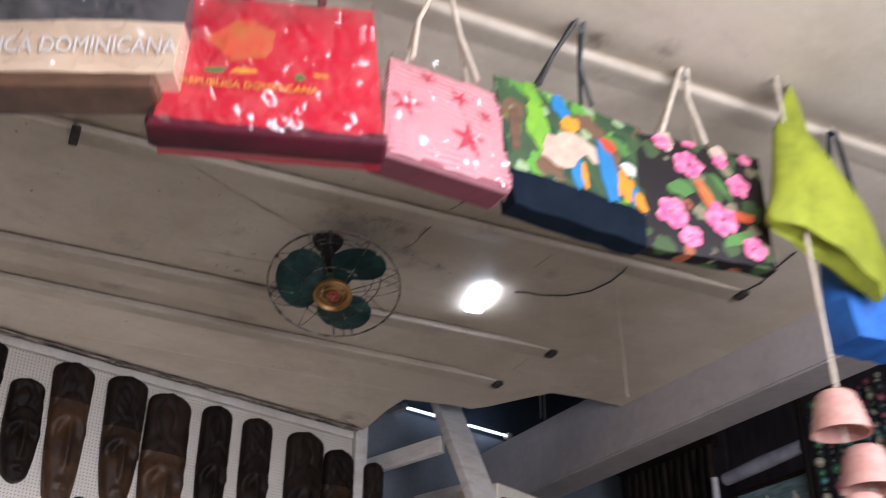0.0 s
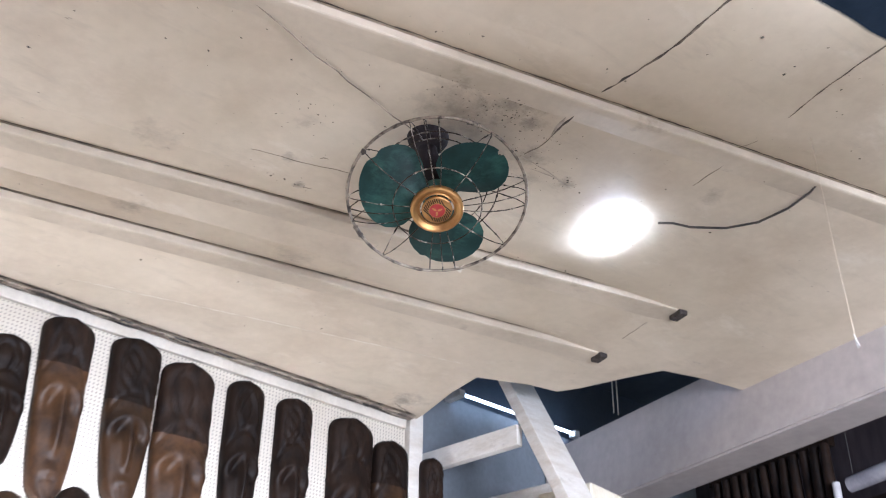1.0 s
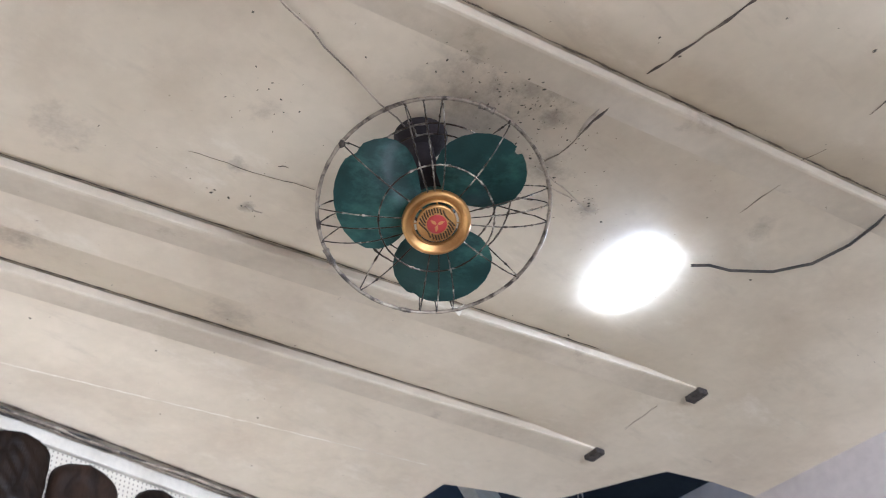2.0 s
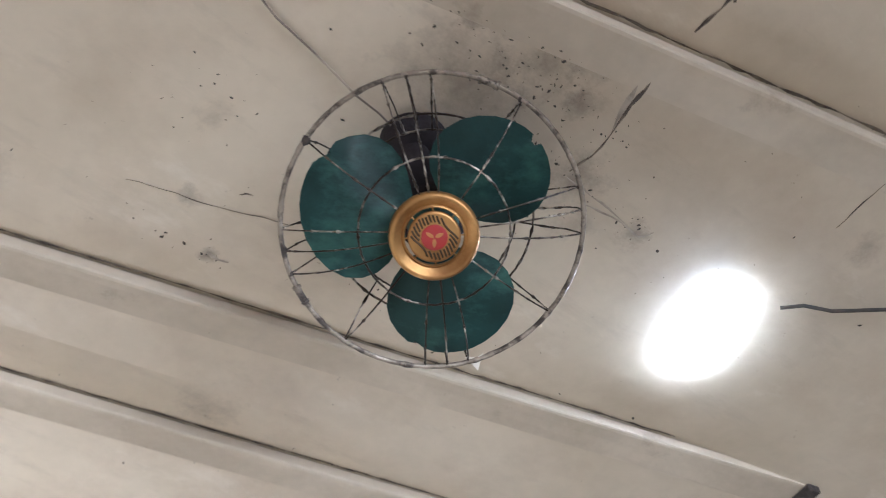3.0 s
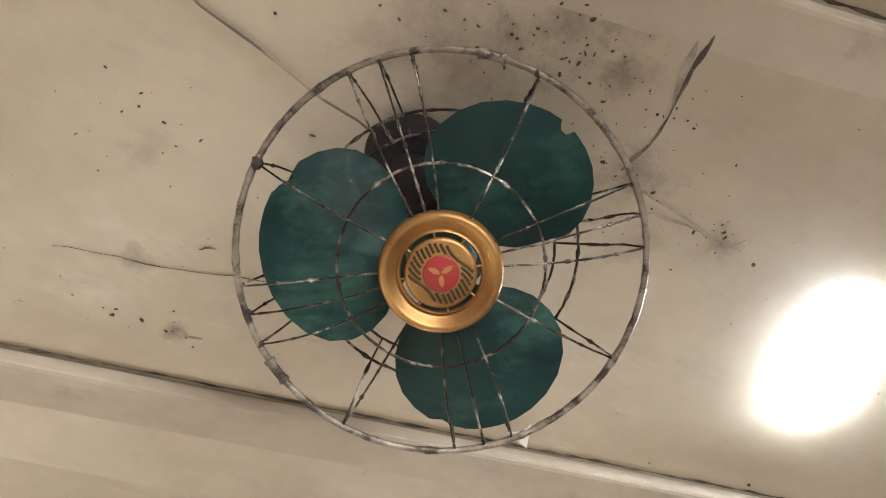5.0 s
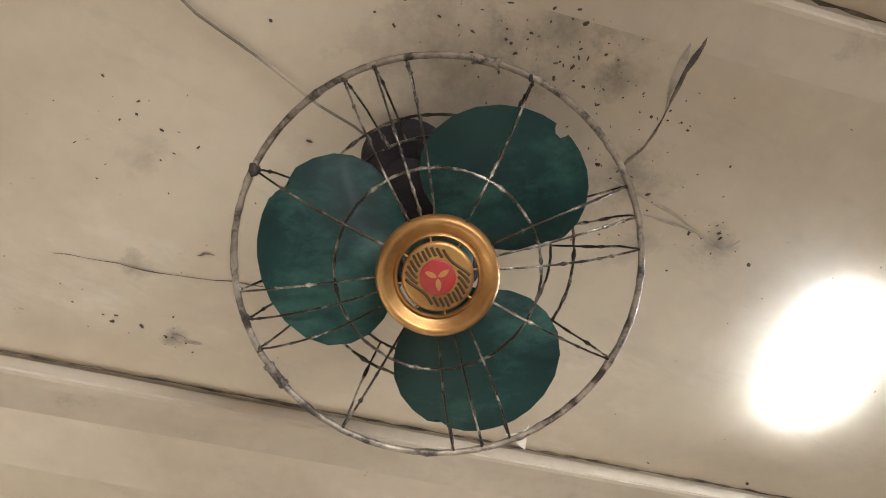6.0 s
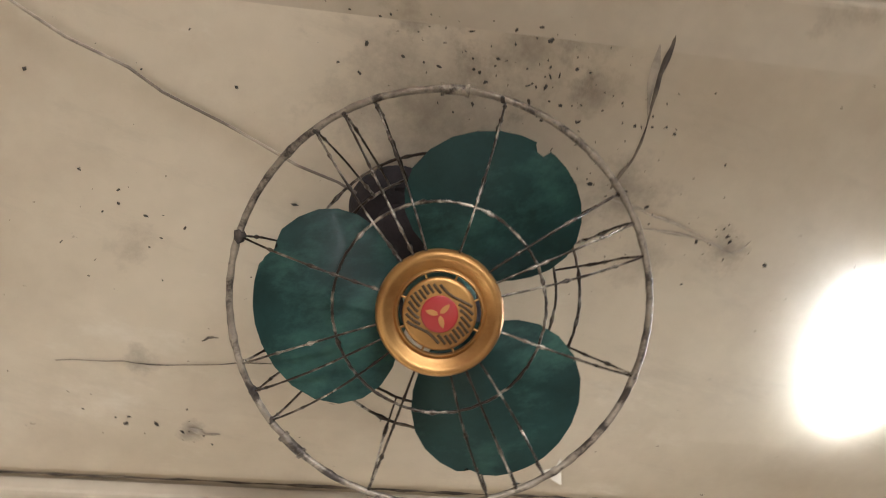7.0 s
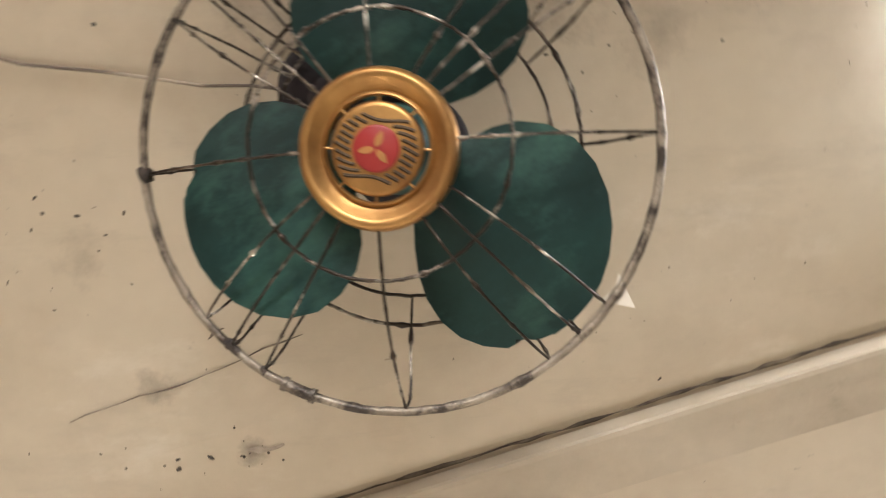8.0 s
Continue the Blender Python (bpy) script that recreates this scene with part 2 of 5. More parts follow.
# ---- building helpers ----
def link_mesh(name, bm, mat, parent=None, smooth=False):
    me = bpy.data.meshes.new(name)
    bmesh.ops.recalc_face_normals(bm, faces=bm.faces)
    if smooth:
        for f in bm.faces:
            f.smooth = True
        for e in bm.edges:
            if len(e.link_faces) == 2 and e.calc_face_angle() > 1.15:
                e.smooth = False
    bm.to_mesh(me)
    bm.free()
    for mt in (mat if isinstance(mat, (list, tuple)) else [mat]):
        me.materials.append(mt)
    ob = new(name, me)
    ob.parent = parent
    return ob


def part(name, bm, mat, parent, label="", smooth=False):
    ob = link_mesh(name, bm, mat, parent, smooth)
    return tagged(ob, label) if label else ob


def thing(name, m, label, category, group="", kind=""):
    ob = new(name)
    ob.empty_display_size = 0.05
    ob.matrix_world = m
    return tagged(ob, label, category, group, kind)


def structure(name, bm, mat, label="", smooth=False):
    return tagged(link_mesh(name, bm, mat, None, smooth), label, "", "", "structure")


def box(bm, x0, x1, y0, y1, z0, z1, m=None, bevel=0.0, mat=0):
    r = bmesh.ops.create_cube(bm, size=1)
    vs = r["verts"]
    for v in vs:
        v.co = Vector(((x0 + x1) / 2 + v.co.x * (x1 - x0), (y0 + y1) / 2 + v.co.y * (y1 - y0), (z0 + z1) / 2 + v.co.z * (z1 - z0)))
    faces = {f for v in vs for f in v.link_faces}
    for f in faces:
        f.material_index = mat
    if bevel:
        es = {e for v in vs for e in v.link_edges}
        out = bmesh.ops.bevel(bm, geom=list(es), offset=bevel, segments=2, affect="EDGES", profile=0.6)
        vs = {v for f in out["faces"] for v in f.verts} | {v for v in vs if v.is_valid}
    if m is not None:
        for v in vs:
            v.co = m @ v.co
    return bm


def beam_box(bm, a, b, w, h, up=(0, 0, 1), bevel=0.0):
    """A bar from a to b, w wide, h high, its top face towards up."""
    a, b, up = Vector(a), Vector(b), Vector(up)
    d = (b - a).normalized()
    side = d.cross(up).normalized()
    u = side.cross(d)
    m = Matrix((( d.x, side.x, u.x, a.x), (d.y, side.y, u.y, a.y), (d.z, side.z, u.z, a.z), (0, 0, 0, 1)))
    return box(bm, 0, (b - a).length, -w / 2, w / 2, -h / 2, h / 2, m, bevel)


def tube(bm, pts, r, n=8, closed=False, cap=True, mat=0):
    """A round bar along a line of points; r is one radius or one a point."""
    pts = [Vector(p) for p in pts]
    k = len(pts)
    rings, ref = [], None
    for i, p in enumerate(pts):
        if closed:
            d = pts[(i + 1) % k] - pts[i - 1]
        else:
            d = pts[min(i + 1, k - 1)] - pts[max(i - 1, 0)]
        d.normalize()
        if ref is None:
            ref = d.orthogonal()
        ref = (ref - d * ref.dot(d)).normalized()
        s = d.cross(ref)
        rad = r[i] if isinstance(r, (list, tuple)) else r
        rings.append([bm.verts.new(p + (ref * math.cos(a) + s * math.sin(a)) * rad) for a in (2 * math.pi * j / n for j in range(n))])
    for i in range(k if closed else k - 1):
        a, b = rings[i], rings[(i + 1) % k]
        for j in range(n):
            bm.faces.new((a[j], a[(j + 1) % n], b[(j + 1) % n], b[j])).material_index = mat
    if cap and not closed:
        bm.faces.new(rings[0][::-1]).material_index = mat
        bm.faces.new(rings[-1]).material_index = mat
    return bm


def lathe(bm, profile, n=48, closed=False, m=None, mat=0):
    """A body turned round z from (radius, z) pairs; closed joins the last pair to the first."""
    rings = []
    for r, z in profile:
        rings.append([bm.verts.new((r * math.cos(a), r * math.sin(a), z)) for a in (2 * math.pi * j / n for j in range(n))])
    k = len(rings)
    for i in range(k if closed else k - 1):
        a, b = rings[i], rings[(i + 1) % k]
        for j in range(n):
            bm.faces.new((a[j], a[(j + 1) % n], b[(j + 1) % n], b[j])).material_index = mat
    if not closed:
        for ring, (r, z) in ((rings[0], profile[0]), (rings[-1], profile[-1])):
            if r > 1e-4:
                bm.faces.new(ring).material_index = mat
    if m is not None:
        for ring in rings:
            for v in ring:
                v.co = m @ v.co
    return bm


def prism(bm, outline, z0, z1, m=None, mat=0):
    """A plate of the given outline between two heights."""
    lo = [bm.verts.new((x, y, z0)) for x, y in outline]
    hi = [bm.verts.new((x, y, z1)) for x, y in outline]
    k = len(outline)
    bm.faces.new(lo[::-1]).material_index = mat
    bm.faces.new(hi).material_index = mat
    for i in range(k):
        bm.faces.new((lo[i], lo[(i + 1) % k], hi[(i + 1) % k], hi[i])).material_index = mat
    if m is not None:
        for v in lo + hi:
            v.co = m @ v.co
    return bm


def wavy(a, b, n, amount, seed, sag=0.0):
    rng = random.Random(seed)
    a, b = Vector(a), Vector(b)
    out = []
    for i in range(n + 1):
        t = i / n
        e = 0 if i in (0, n) else 1
        out.append(a.lerp(b, t) + Vector((rng.uniform(-1, 1), rng.uniform(-1, 1), rng.uniform(-0.4, 0.2))) * amount * e - Vector((0, 0, sag * 4 * t * (1 - t))))
    return out


# ---- the room ----
def beam_x(y):
    """Where the face of the concrete beam stands, along the side passage."""
    return 3.949 + 0.165 * (y - 3.049)


# battens over the ceiling joints
BATTENS = [((-1.15, 4.013), (3.335, 2.826)), ((-0.4, 4.03), (3.385, 3.18)), ((1.385, 2.632), (3.475, 2.068)), ((-1.5, 2.55), (3.78, 1.15)), ((-1.5, 1.6), (3.66, 0.2))]
SAG, SAG_WIDTH = 0.020, 0.125


def ceil_z(x, y):
    """The boards sag between the battens: each rises to the joint on one side of its batten."""
    z = CEIL
    for (x0, y0), (x1, y1) in BATTENS:
        d = Vector((x1 - x0, y1 - y0)).normalized()
        along = (x - x0) * d.x + (y - y0) * d.y
        off = (x - x0) * -d.y + (y - y0) * d.x
        fade = min(1.0, max(0.0, (math.hypot(x1 - x0, y1 - y0) - along) / 0.25))
        if -SAG_WIDTH < off < 0.0115:
            z += SAG * fade * (1 + min(off, 0.0) / SAG_WIDTH) ** 2
    return z


# ceiling boards: one sheet with a broken, stepped edge towards the stair well
bm = bmesh.new()
prism(bm, [(-1.6, -2.6), (beam_x(-2.6) + 0.02, -2.6), (beam_x(2.49) + 0.02, 2.49), (beam_x(3.049) + 0.01, 3.049), (3.78, 3.083), (3.623, 3.133),
           (3.585, 3.24), (3.53, 3.42), (3.494, 3.489), (3.38, 3.515), (3.21, 3.589), (3.235, 3.75), (3.29, 3.95), (3.305, 4.033), (3.29, 4.12), (-1.6, 4.12)], CEIL, CEIL + 0.018)
for (x0, y0), (x1, y1) in BATTENS:
    d = Vector((x1 - x0, y1 - y0, 0)).normalized()
    side = Vector((-d.y, d.x, 0))
    for off in (-SAG_WIDTH, -0.11, -0.092, -0.075, -0.06, -0.047, -0.035, -0.024, -0.014, -0.006, 0.010, 0.013):
        bmesh.ops.bisect_plane(bm, geom=bm.verts[:] + bm.edges[:] + bm.faces[:], plane_co=Vector((x0, y0, 0)) + side * off, plane_no=side)
    for back in (0.25, 0.125, 0.0):
        bmesh.ops.bisect_plane(bm, geom=bm.verts[:] + bm.edges[:] + bm.faces[:], plane_co=Vector((x1, y1, 0)) - d * back, plane_no=d)
bmesh.ops.triangulate(bm, faces=bm.faces[:])
for v in bm.verts:
    v.co.z += ceil_z(v.co.x, v.co.y) - CEIL
for f in bm.faces:
    c = f.calc_center_median()
    f.smooth = c.z < CEIL + 0.2 and ceil_z(c.x, c.y) > CEIL + 1e-5 and abs(f.normal.z) > 0.5
structure("ceiling", bm, M_CEIL, "cream painted board ceiling with stains and a broken edge")

# floor is out of view; its colour sets how much light bounces up
bm = bmesh.new()
box(bm, -1.7, 5.4, -2.7, 5.2, -0.12, 0)
structure("floor", bm, M_FLOOR, "unseen shop floor, its tone set for bounced light")

bm = bmesh.new()
box(bm, -1.6, 3.268, WALL_Y + 0.004, WALL_Y + 0.09, 0, CEIL)
structure("wall_north", bm, M_PEG, "white pegboard wall behind the carved masks")
bm = bmesh.new()
box(bm, -1.6, 3.262, WALL_Y - 0.012, WALL_Y + 0.004, 3.235, CEIL, bevel=0.003)
structure("trim", bm, M_TRIM, "dirty white board along the wall top")
bm = bmesh.new()
box(bm, 3.272, 3.335, WALL_Y - 0.02, WALL_Y + 0.10, 0, CEIL + 0.14, bevel=0.004)
structure("wall_post", bm, M_TIMBER, "worn wooden post at the wall end")

# walls behind and beside the camera, with the open shop front; south and west are unseen
bm = bmesh.new()
box(bm, -1.7, -1.2, -0.8, -0.62, 0, CEIL)
box(bm, 3.6, 5.4, -0.8, -0.62, 0, 3.9)
box(bm, -1.2, 3.6, -0.8, -0.62, 2.9, CEIL)
structure("wall_south", bm, M_PLASTER, "cream plaster wall with the open shop front")
# west side is out of view; dark boards added to cut light bounced onto the ceiling
bm = bmesh.new()
box(bm, -1.7, -1.5, -0.62, 4.12, 0, CEIL)
structure("wall_west", bm, M_BROWNWOOD, "plain unseen side wall, dark brown to cut bounced light")
bm = bmesh.new()
box(bm, 5.2, 5.4, -2.5, 5.2, 0, 3.9)
structure("wall_east", bm, M_PURPLE, "dark wooden wall of the side passage")
bm = bmesh.new()
box(bm, 3.34, 5.2, 4.16, 4.3, 0, 3.5)
structure("wall_stairwell", bm, M_GREYWALL, "grey painted wall of the stair well")
bm = bmesh.new()
box(bm, 3.1, 5.4, -2.7, 5.2, 3.86, 3.95)
# side panel above the ceiling, out of view, added to keep stray light out
box(bm, 3.0, 3.1, 2.9, 4.3, CEIL + 0.038, 3.86)
structure("roof", bm, M_DARKROOF, "dark roof sheets above the stair well")
bm = bmesh.new()
box(bm, 3.1, 5.2, 4.22, 4.3, 3.5, 3.86)
structure("wall_upper", bm, M_DARKROOF, "dark upper wall of the stair well")

# concrete beam along the side passage
bm = bmesh.new()
prism(bm, [(beam_x(-2.5), -2.5), (beam_x(4.15), 4.15), (beam_x(4.15) + 0.18, 4.15), (beam_x(-2.5) + 0.18, -2.5)], 3.088, 3.395)
bmesh.ops.bevel(bm, geom=[e for e in bm.edges if abs(e.verts[0].co.z - e.verts[1].co.z) < 1e-4 and e.calc_length() > 3], offset=0.008, segments=2, affect="EDGES")
structure("concrete_beam", bm, M_CONCRETE, "pinkish grey painted concrete beam with chipped edge")

for i, ((x0, y0), (x1, y1)) in enumerate(BATTENS):
    d = Vector((x1 - x0, y1 - y0, 0)).normalized()
    off = Vector((-d.y, d.x, 0)) * 0.02
    bm = bmesh.new()
    a, b = Vector((x0, y0, CEIL - 0.0125)) + off, Vector((x1, y1, CEIL - 0.0125)) + off
    side = Vector((-d.y, d.x, 0))
    profile = [(0.001, 0.016), (0.001, -0.002), (0.003, -0.0045), (0.008, -0.0058), (0.022, -0.0056), (0.034, -0.0042), (0.085, 0.0012), (0.085, 0.012)]
    ends = [[bm.verts.new(Vector((p[0], p[1], CEIL)) + side * u + Vector((0, 0, z if z > 0.01 else z * k))) for u, z in profile] for p, k in (((x0, y0), 1.0), ((x0 + (x1 - x0) * 0.8, y0 + (y1 - y0) * 0.8), 1.0), ((x1, y1), 0.3))]
    for j in range(len(profile)):
        for e0, e1 in zip(ends, ends[1:]):
            bm.faces.new((e0[j - 1], e0[j], e1[j], e1[j - 1]))
    bm.faces.new(ends[0])
    bm.faces.new(ends[-1][::-1])
    ob = structure("batten", bm, M_BATTEN, "cream painted wooden batten over a ceiling joint")
    if i < 3:
        bm = bmesh.new()
        box(bm, -0.022, 0.008, -0.026, 0.026, -0.002, 0.014, bevel=0.004)
        e = part("end_cap", bm, M_GRIME, ob, "blackened batten end")
        e.matrix_world = Matrix.Translation(b) @ Matrix.Rotation(math.atan2(d.y, d.x), 4, "Z")
    if i == 2:
        bm = bmesh.new()
        box(bm, -0.012, 0.012, -0.028, 0.028, -0.016, 0.016, bevel=0.004)
        e = part("end_cap", bm, M_GRIME, ob, "blackened batten end")
        e.matrix_world = Matrix.Translation(a) @ Matrix.Rotation(math.atan2(d.y, d.x), 4, "Z")


def crack(pts, w, seed, mat=M_CRACK, name="ceiling_crack", label="dark open crack in the ceiling boards"):
    """A ragged dark line that lies on the ceiling."""
    rng = random.Random(seed)
    fine = []
    for (x0, y0), (x1, y1) in zip(pts, pts[1:]):
        n = max(2, int(math.hypot(x1 - x0, y1 - y0) / 0.018))
        fine += [(x0 + (x1 - x0) * i / n + rng.uniform(-1, 1) * 0.0015, y0 + (y1 - y0) * i / n + rng.uniform(-1, 1) * 0.0015) for i in range(n)]
    fine.append(pts[-1])
    bm = bmesh.new()
    rows = []
    for i, (x, y) in enumerate(fine):
        a, b = fine[max(i - 1, 0)], fine[min(i + 1, len(fine) - 1)]
        d = Vector((b[0] - a[0], b[1] - a[1])).normalized()
        h = w * rng.uniform(0.15, 1.0) * (0.3 if i in (0, len(fine) - 1) else 1)
        rows.append([bm.verts.new((x - d.y * s * h, y + d.x * s * h, ceil_z(x, y) - z)) for s, z in ((-1, 0.0012), (0, 0.002), (1, 0.0012))])
    for a, b in zip(rows, rows[1:]):
        for j in (0, 1):
            bm.faces.new((a[j], a[j + 1], b[j + 1], b[j]))
    return structure(name, bm, mat, label)


crack([(2.33, 1.75), (2.363, 1.985), (2.388, 2.13), (2.391, 2.26), (2.399, 2.328)], 0.0042, 1)
crack([(2.399, 2.385), (2.406, 2.424), (2.410, 2.456), (2.425, 2.51), (2.431, 2.552), (2.425, 2.59)], 0.0042, 2)
crack([(2.396, 2.43), (2.408, 2.47), (2.421, 2.50)], 0.0065, 31, M_STAIN, label="grey grime beside the ceiling crack")
crack([(2.43, 2.60), (2.52, 2.602), (2.60, 2.612)], 0.0026, 3, M_STAIN)
crack([(2.69, 1.78), (2.733, 2.009), (2.76, 2.10)], 0.0030, 4)
crack([(2.79, 2.20), (2.82, 2.407)], 0.0014, 5)
crack([(1.94, 3.0), (1.975, 2.989), (2.01, 2.977), (2.038, 2.973), (2.091, 2.955), (2.131, 2.937), (2.17, 2.925)], 0.0011, 6)
crack([(2.083, 2.924), (2.087, 2.916), (2.098, 2.913)], 0.0018, 32, label="curled dark flake of paint on the ceiling")
crack([(2.478, 2.621), (2.512, 2.613), (2.555, 2.608), (2.597, 2.611)], 0.0022, 33, M_STAIN)
crack([(2.583, 2.613), (2.600, 2.606), (2.607, 2.590)], 0.0042, 34, M_STAIN)
crack([(2.105, 3.046), (2.127, 3.048), (2.142, 3.044)], 0.0045, 35, M_STAIN)
crack([(1.905, 3.87), (2.30, 3.76), (2.714, 3.646), (3.1, 3.54)], 0.0030, 8, M_TRIM, "ceiling_seam", "pale raised seam of filler on the ceiling")
# dark line under the wall cables: dirt, plus their shade drawn as colour
crack([(0.8, 3.985), (1.6, 3.99), (2.4, 3.985), (3.26, 3.985)], 0.007, 12, name="joint_dirt_and_shade", label="dark line along the wall top, dirt and painted cable shade")
crack([(3.308, 2.943), (3.341, 3.07)], 0.0016, 9)
crack([(3.15, 3.95), (3.28, 3.99)], 0.004, 10)
crack([(2.95, 3.99), (3.05, 3.965)], 0.003, 11)
for i, ((x0, y0), (x1, y1)) in enumerate(BATTENS[:3]):
    t0 = (0.7 - x0) / (x1 - x0)
    crack([(x0 + (x1 - x0) * t, y0 + (y1 - y0) * t - 0.005) for t in (t0, (t0 + 1) / 2, 0.93)], 0.0030, 20 + i, name="joint_dirt_and_shade", label="dirt along the batten edge")

# dirt specks and flaking paint on the ceiling
rng = random.Random(5)
bm = bmesh.new()


def speck(x, y, r):
    k = rng.randint(4, 6)
    a0, sq, tw = rng.uniform(0, 6.28), rng.uniform(0.25, 0.8), rng.uniform(0, 3.14)
    vs = []
    for j in range(k):
        a = a0 + 2 * math.pi * j / k
        u, v = r * math.cos(a) * rng.uniform(0.6, 1.2), r * sq * math.sin(a) * rng.uniform(0.6, 1.2)
        vs.append(bm.verts.new((x + u * math.cos(tw) - v * math.sin(tw), y + u * math.sin(tw) + v * math.cos(tw), ceil_z(x, y) - 0.0008)))
    top = bm.verts.new((x, y, ceil_z(x, y) - 0.0008 - r * 0.5))
    for j in range(k):
        bm.faces.new((vs[j], vs[(j + 1) % k], top))


for cx, cy, sx, sy, n, size in ((2.25, 2.50, 0.10, 0.05, 130, 0.0022), (2.40, 2.60, 0.06, 0.05, 60, 0.0022), (1.95, 2.82, 0.04, 0.03, 14, 0.0019), (2.02, 3.05, 0.03, 0.02, 9, 0.0025),
                                (2.10, 3.05, 0.02, 0.01, 12, 0.0025), (2.2, 2.9, 0.5, 0.35, 70, 0.0018), (2.3, 2.2, 0.5, 0.3, 60, 0.0026), (2.0, 3.4, 0.5, 0.3, 40, 0.0028),
                                (2.58, 2.60, 0.02, 0.015, 18, 0.0022), (1.6, 2.6, 0.4, 0.3, 40, 0.003), (2.9, 1.9, 0.4, 0.3, 30, 0.0035), (2.47, 2.95, 0.1, 0.05, 10, 0.0022)):
    for _ in range(n):
        x, y = rng.gauss(cx, sx), rng.gauss(cy, sy)
        speck(x, y, 0.8 * size * rng.choice((0.5, 0.7, 1, 1, 1.5, 2.2)))
tagged(link_mesh("ceiling_specks", bm, M_SPECK), "dark dirt specks and paint flakes on the ceiling", "dirt", "", "stuff")
# ---- the fan ----
FAN = Matrix(((0.8379, -0.4808, -0.2586, 2.2603), (-0.5443, -0.7717, -0.3288, 2.7075), (-0.0414, 0.4163, -0.9083, 3.1415), (0, 0, 0, 1)))
FAN = Matrix.LocRotScale(FAN.translation, FAN.to_quaternion().normalized(), None)
fan = thing("ceiling_fan", FAN, "old three-bladed wire-caged fan hung upside down from ceiling", "fan")
RIM, HUB_Z = 0.2018, 0.0525


def polar(r, deg, z):
    return Vector((r * math.cos(radians(deg)), r * math.sin(radians(deg)), z))


def circle(r, z, n, a0=0.0, a1=360.0, wob=0.0, seed=0):
    g = random.Random(seed)
    full = abs(a1 - a0 - 360) < 1e-6
    return [polar(r + g.uniform(-wob, wob), a0 + (a1 - a0) * i / (n if full else n - 1), z + g.uniform(-wob, wob)) for i in range(n)]


def denser(pts, k):
    """Points added between the given ones, in even steps."""
    out = []
    for p, q in zip(pts, pts[1:]):
        out += [p.lerp(q, s / k) for s in range(k)]
    return out + [pts[-1]]


bm = bmesh.new()
g = random.Random(21)
tube(bm, circle(RIM, 0, 180, wob=0.0003, seed=3), [0.0033 + 0.0004 * g.random() + (0.0010 * g.random() if g.random() < 0.08 else 0) for _ in range(180)], 10, closed=True)
part("guard_rim", bm, M_RIM, fan, "grimy steel outer guard ring", True)

SPOKES = [152, 62, -31, -120, 98, 107, 116, 3, 12.5, 21.5, -69, -77.5, -86, -154, -163.5, -172]
g = random.Random(8)
for i, a in enumerate(SPOKES):
    hub_a = {152: 152, 62: 60, -31: -30, -120: -121, 98: 92, 107: 105, 116: 118, 3: 2, 12.5: 15, 21.5: 27, -69: -62, -77.5: -76, -86: -90, -154: -148, -163.5: -162, -172: -176}[a]
    pts = []
    for t in (0, 0.12, 0.25, 0.4, 0.55, 0.7, 0.82, 0.92, 0.98, 1.0):
        r = 0.052 + (RIM - 0.002 - 0.052) * t
        z = 0.044 * (1 - t ** 2.6) + 0.001
        pts.append(polar(r, hub_a + (a - hub_a) * t, z) + Vector((0, 0, g.uniform(-1, 1) * 0.0006)))
    # the same wire turns at the rim and runs back to the rear cage
    for t in (0.0, 0.06, 0.2, 0.45, 0.75, 1.0):
        pts.append(polar(RIM - 0.002 - 0.083 * t, a + g.uniform(-0.3, 0.3) - 2 * t, -0.004 - 0.056 * t ** 0.7))
    bm = bmesh.new()
    pts = denser(pts, 5)
    tube(bm, pts, [0.0010 + 0.0003 * g.random() + (0.0014 * g.random() if g.random() < 0.16 else 0) for _ in pts], 7)
    part("guard_wire", bm, M_CHROME, fan, "", True)

for name, r, z, rad, seed in (("front_ring", 0.099, 0.0385, 0.0013, 1), ("rear_ring", 0.141, -0.050, 0.0014, 2), ("rear_ring", 0.118, -0.060, 0.0013, 4)):
    bm = bmesh.new()
    tube(bm, circle(r, z, 150, wob=0.0004, seed=seed), [rad * (1 + 0.25 * g.random() + (1.1 * g.random() if g.random() < 0.13 else 0)) for _ in range(150)], 7, closed=True)
    part(name, bm, M_CHROME, fan, "", True)

# clips, knots and a torn scrap on the rim
for a, l, rad in ((76, 0.024, 0.0052), (-145, 0.022, 0.0050)):
    bm = bmesh.new()
    tube(bm, circle(RIM, 0, 7, a - 57.3 * l / RIM / 2, a + 57.3 * l / RIM / 2), rad, 10)
    for s in (-1, 1):
        tube(bm, circle(RIM, 0, 3, a + s * 3.4 - 0.5, a + s * 3.4 + 0.5), rad * 1.25, 10)
    part("rim_clip", bm, M_RIM, fan, "small steel clamp on the guard ring", True)
for a, size in ((152, 0.0075), (-164, 0.005), (-154, 0.004), (63, 0.0035), (107, 0.0032), (116, 0.0034), (98, 0.003)):
    bm = bmesh.new()
    bmesh.ops.create_icosphere(bm, subdivisions=2, radius=size)
    for v in bm.verts:
        v.co *= 1 + 0.5 * noise.noise(v.co * 300 + Vector((a, 0, 0)))
        v.co.x *= 0.8
    bmesh.ops.translate(bm, vec=polar(RIM - 0.001, a, 0.001), verts=bm.verts)
    part("grime_lump", bm, M_GRIME, fan, "", True)
bm = bmesh.new()
c = polar(RIM + 0.001, -67, 0)
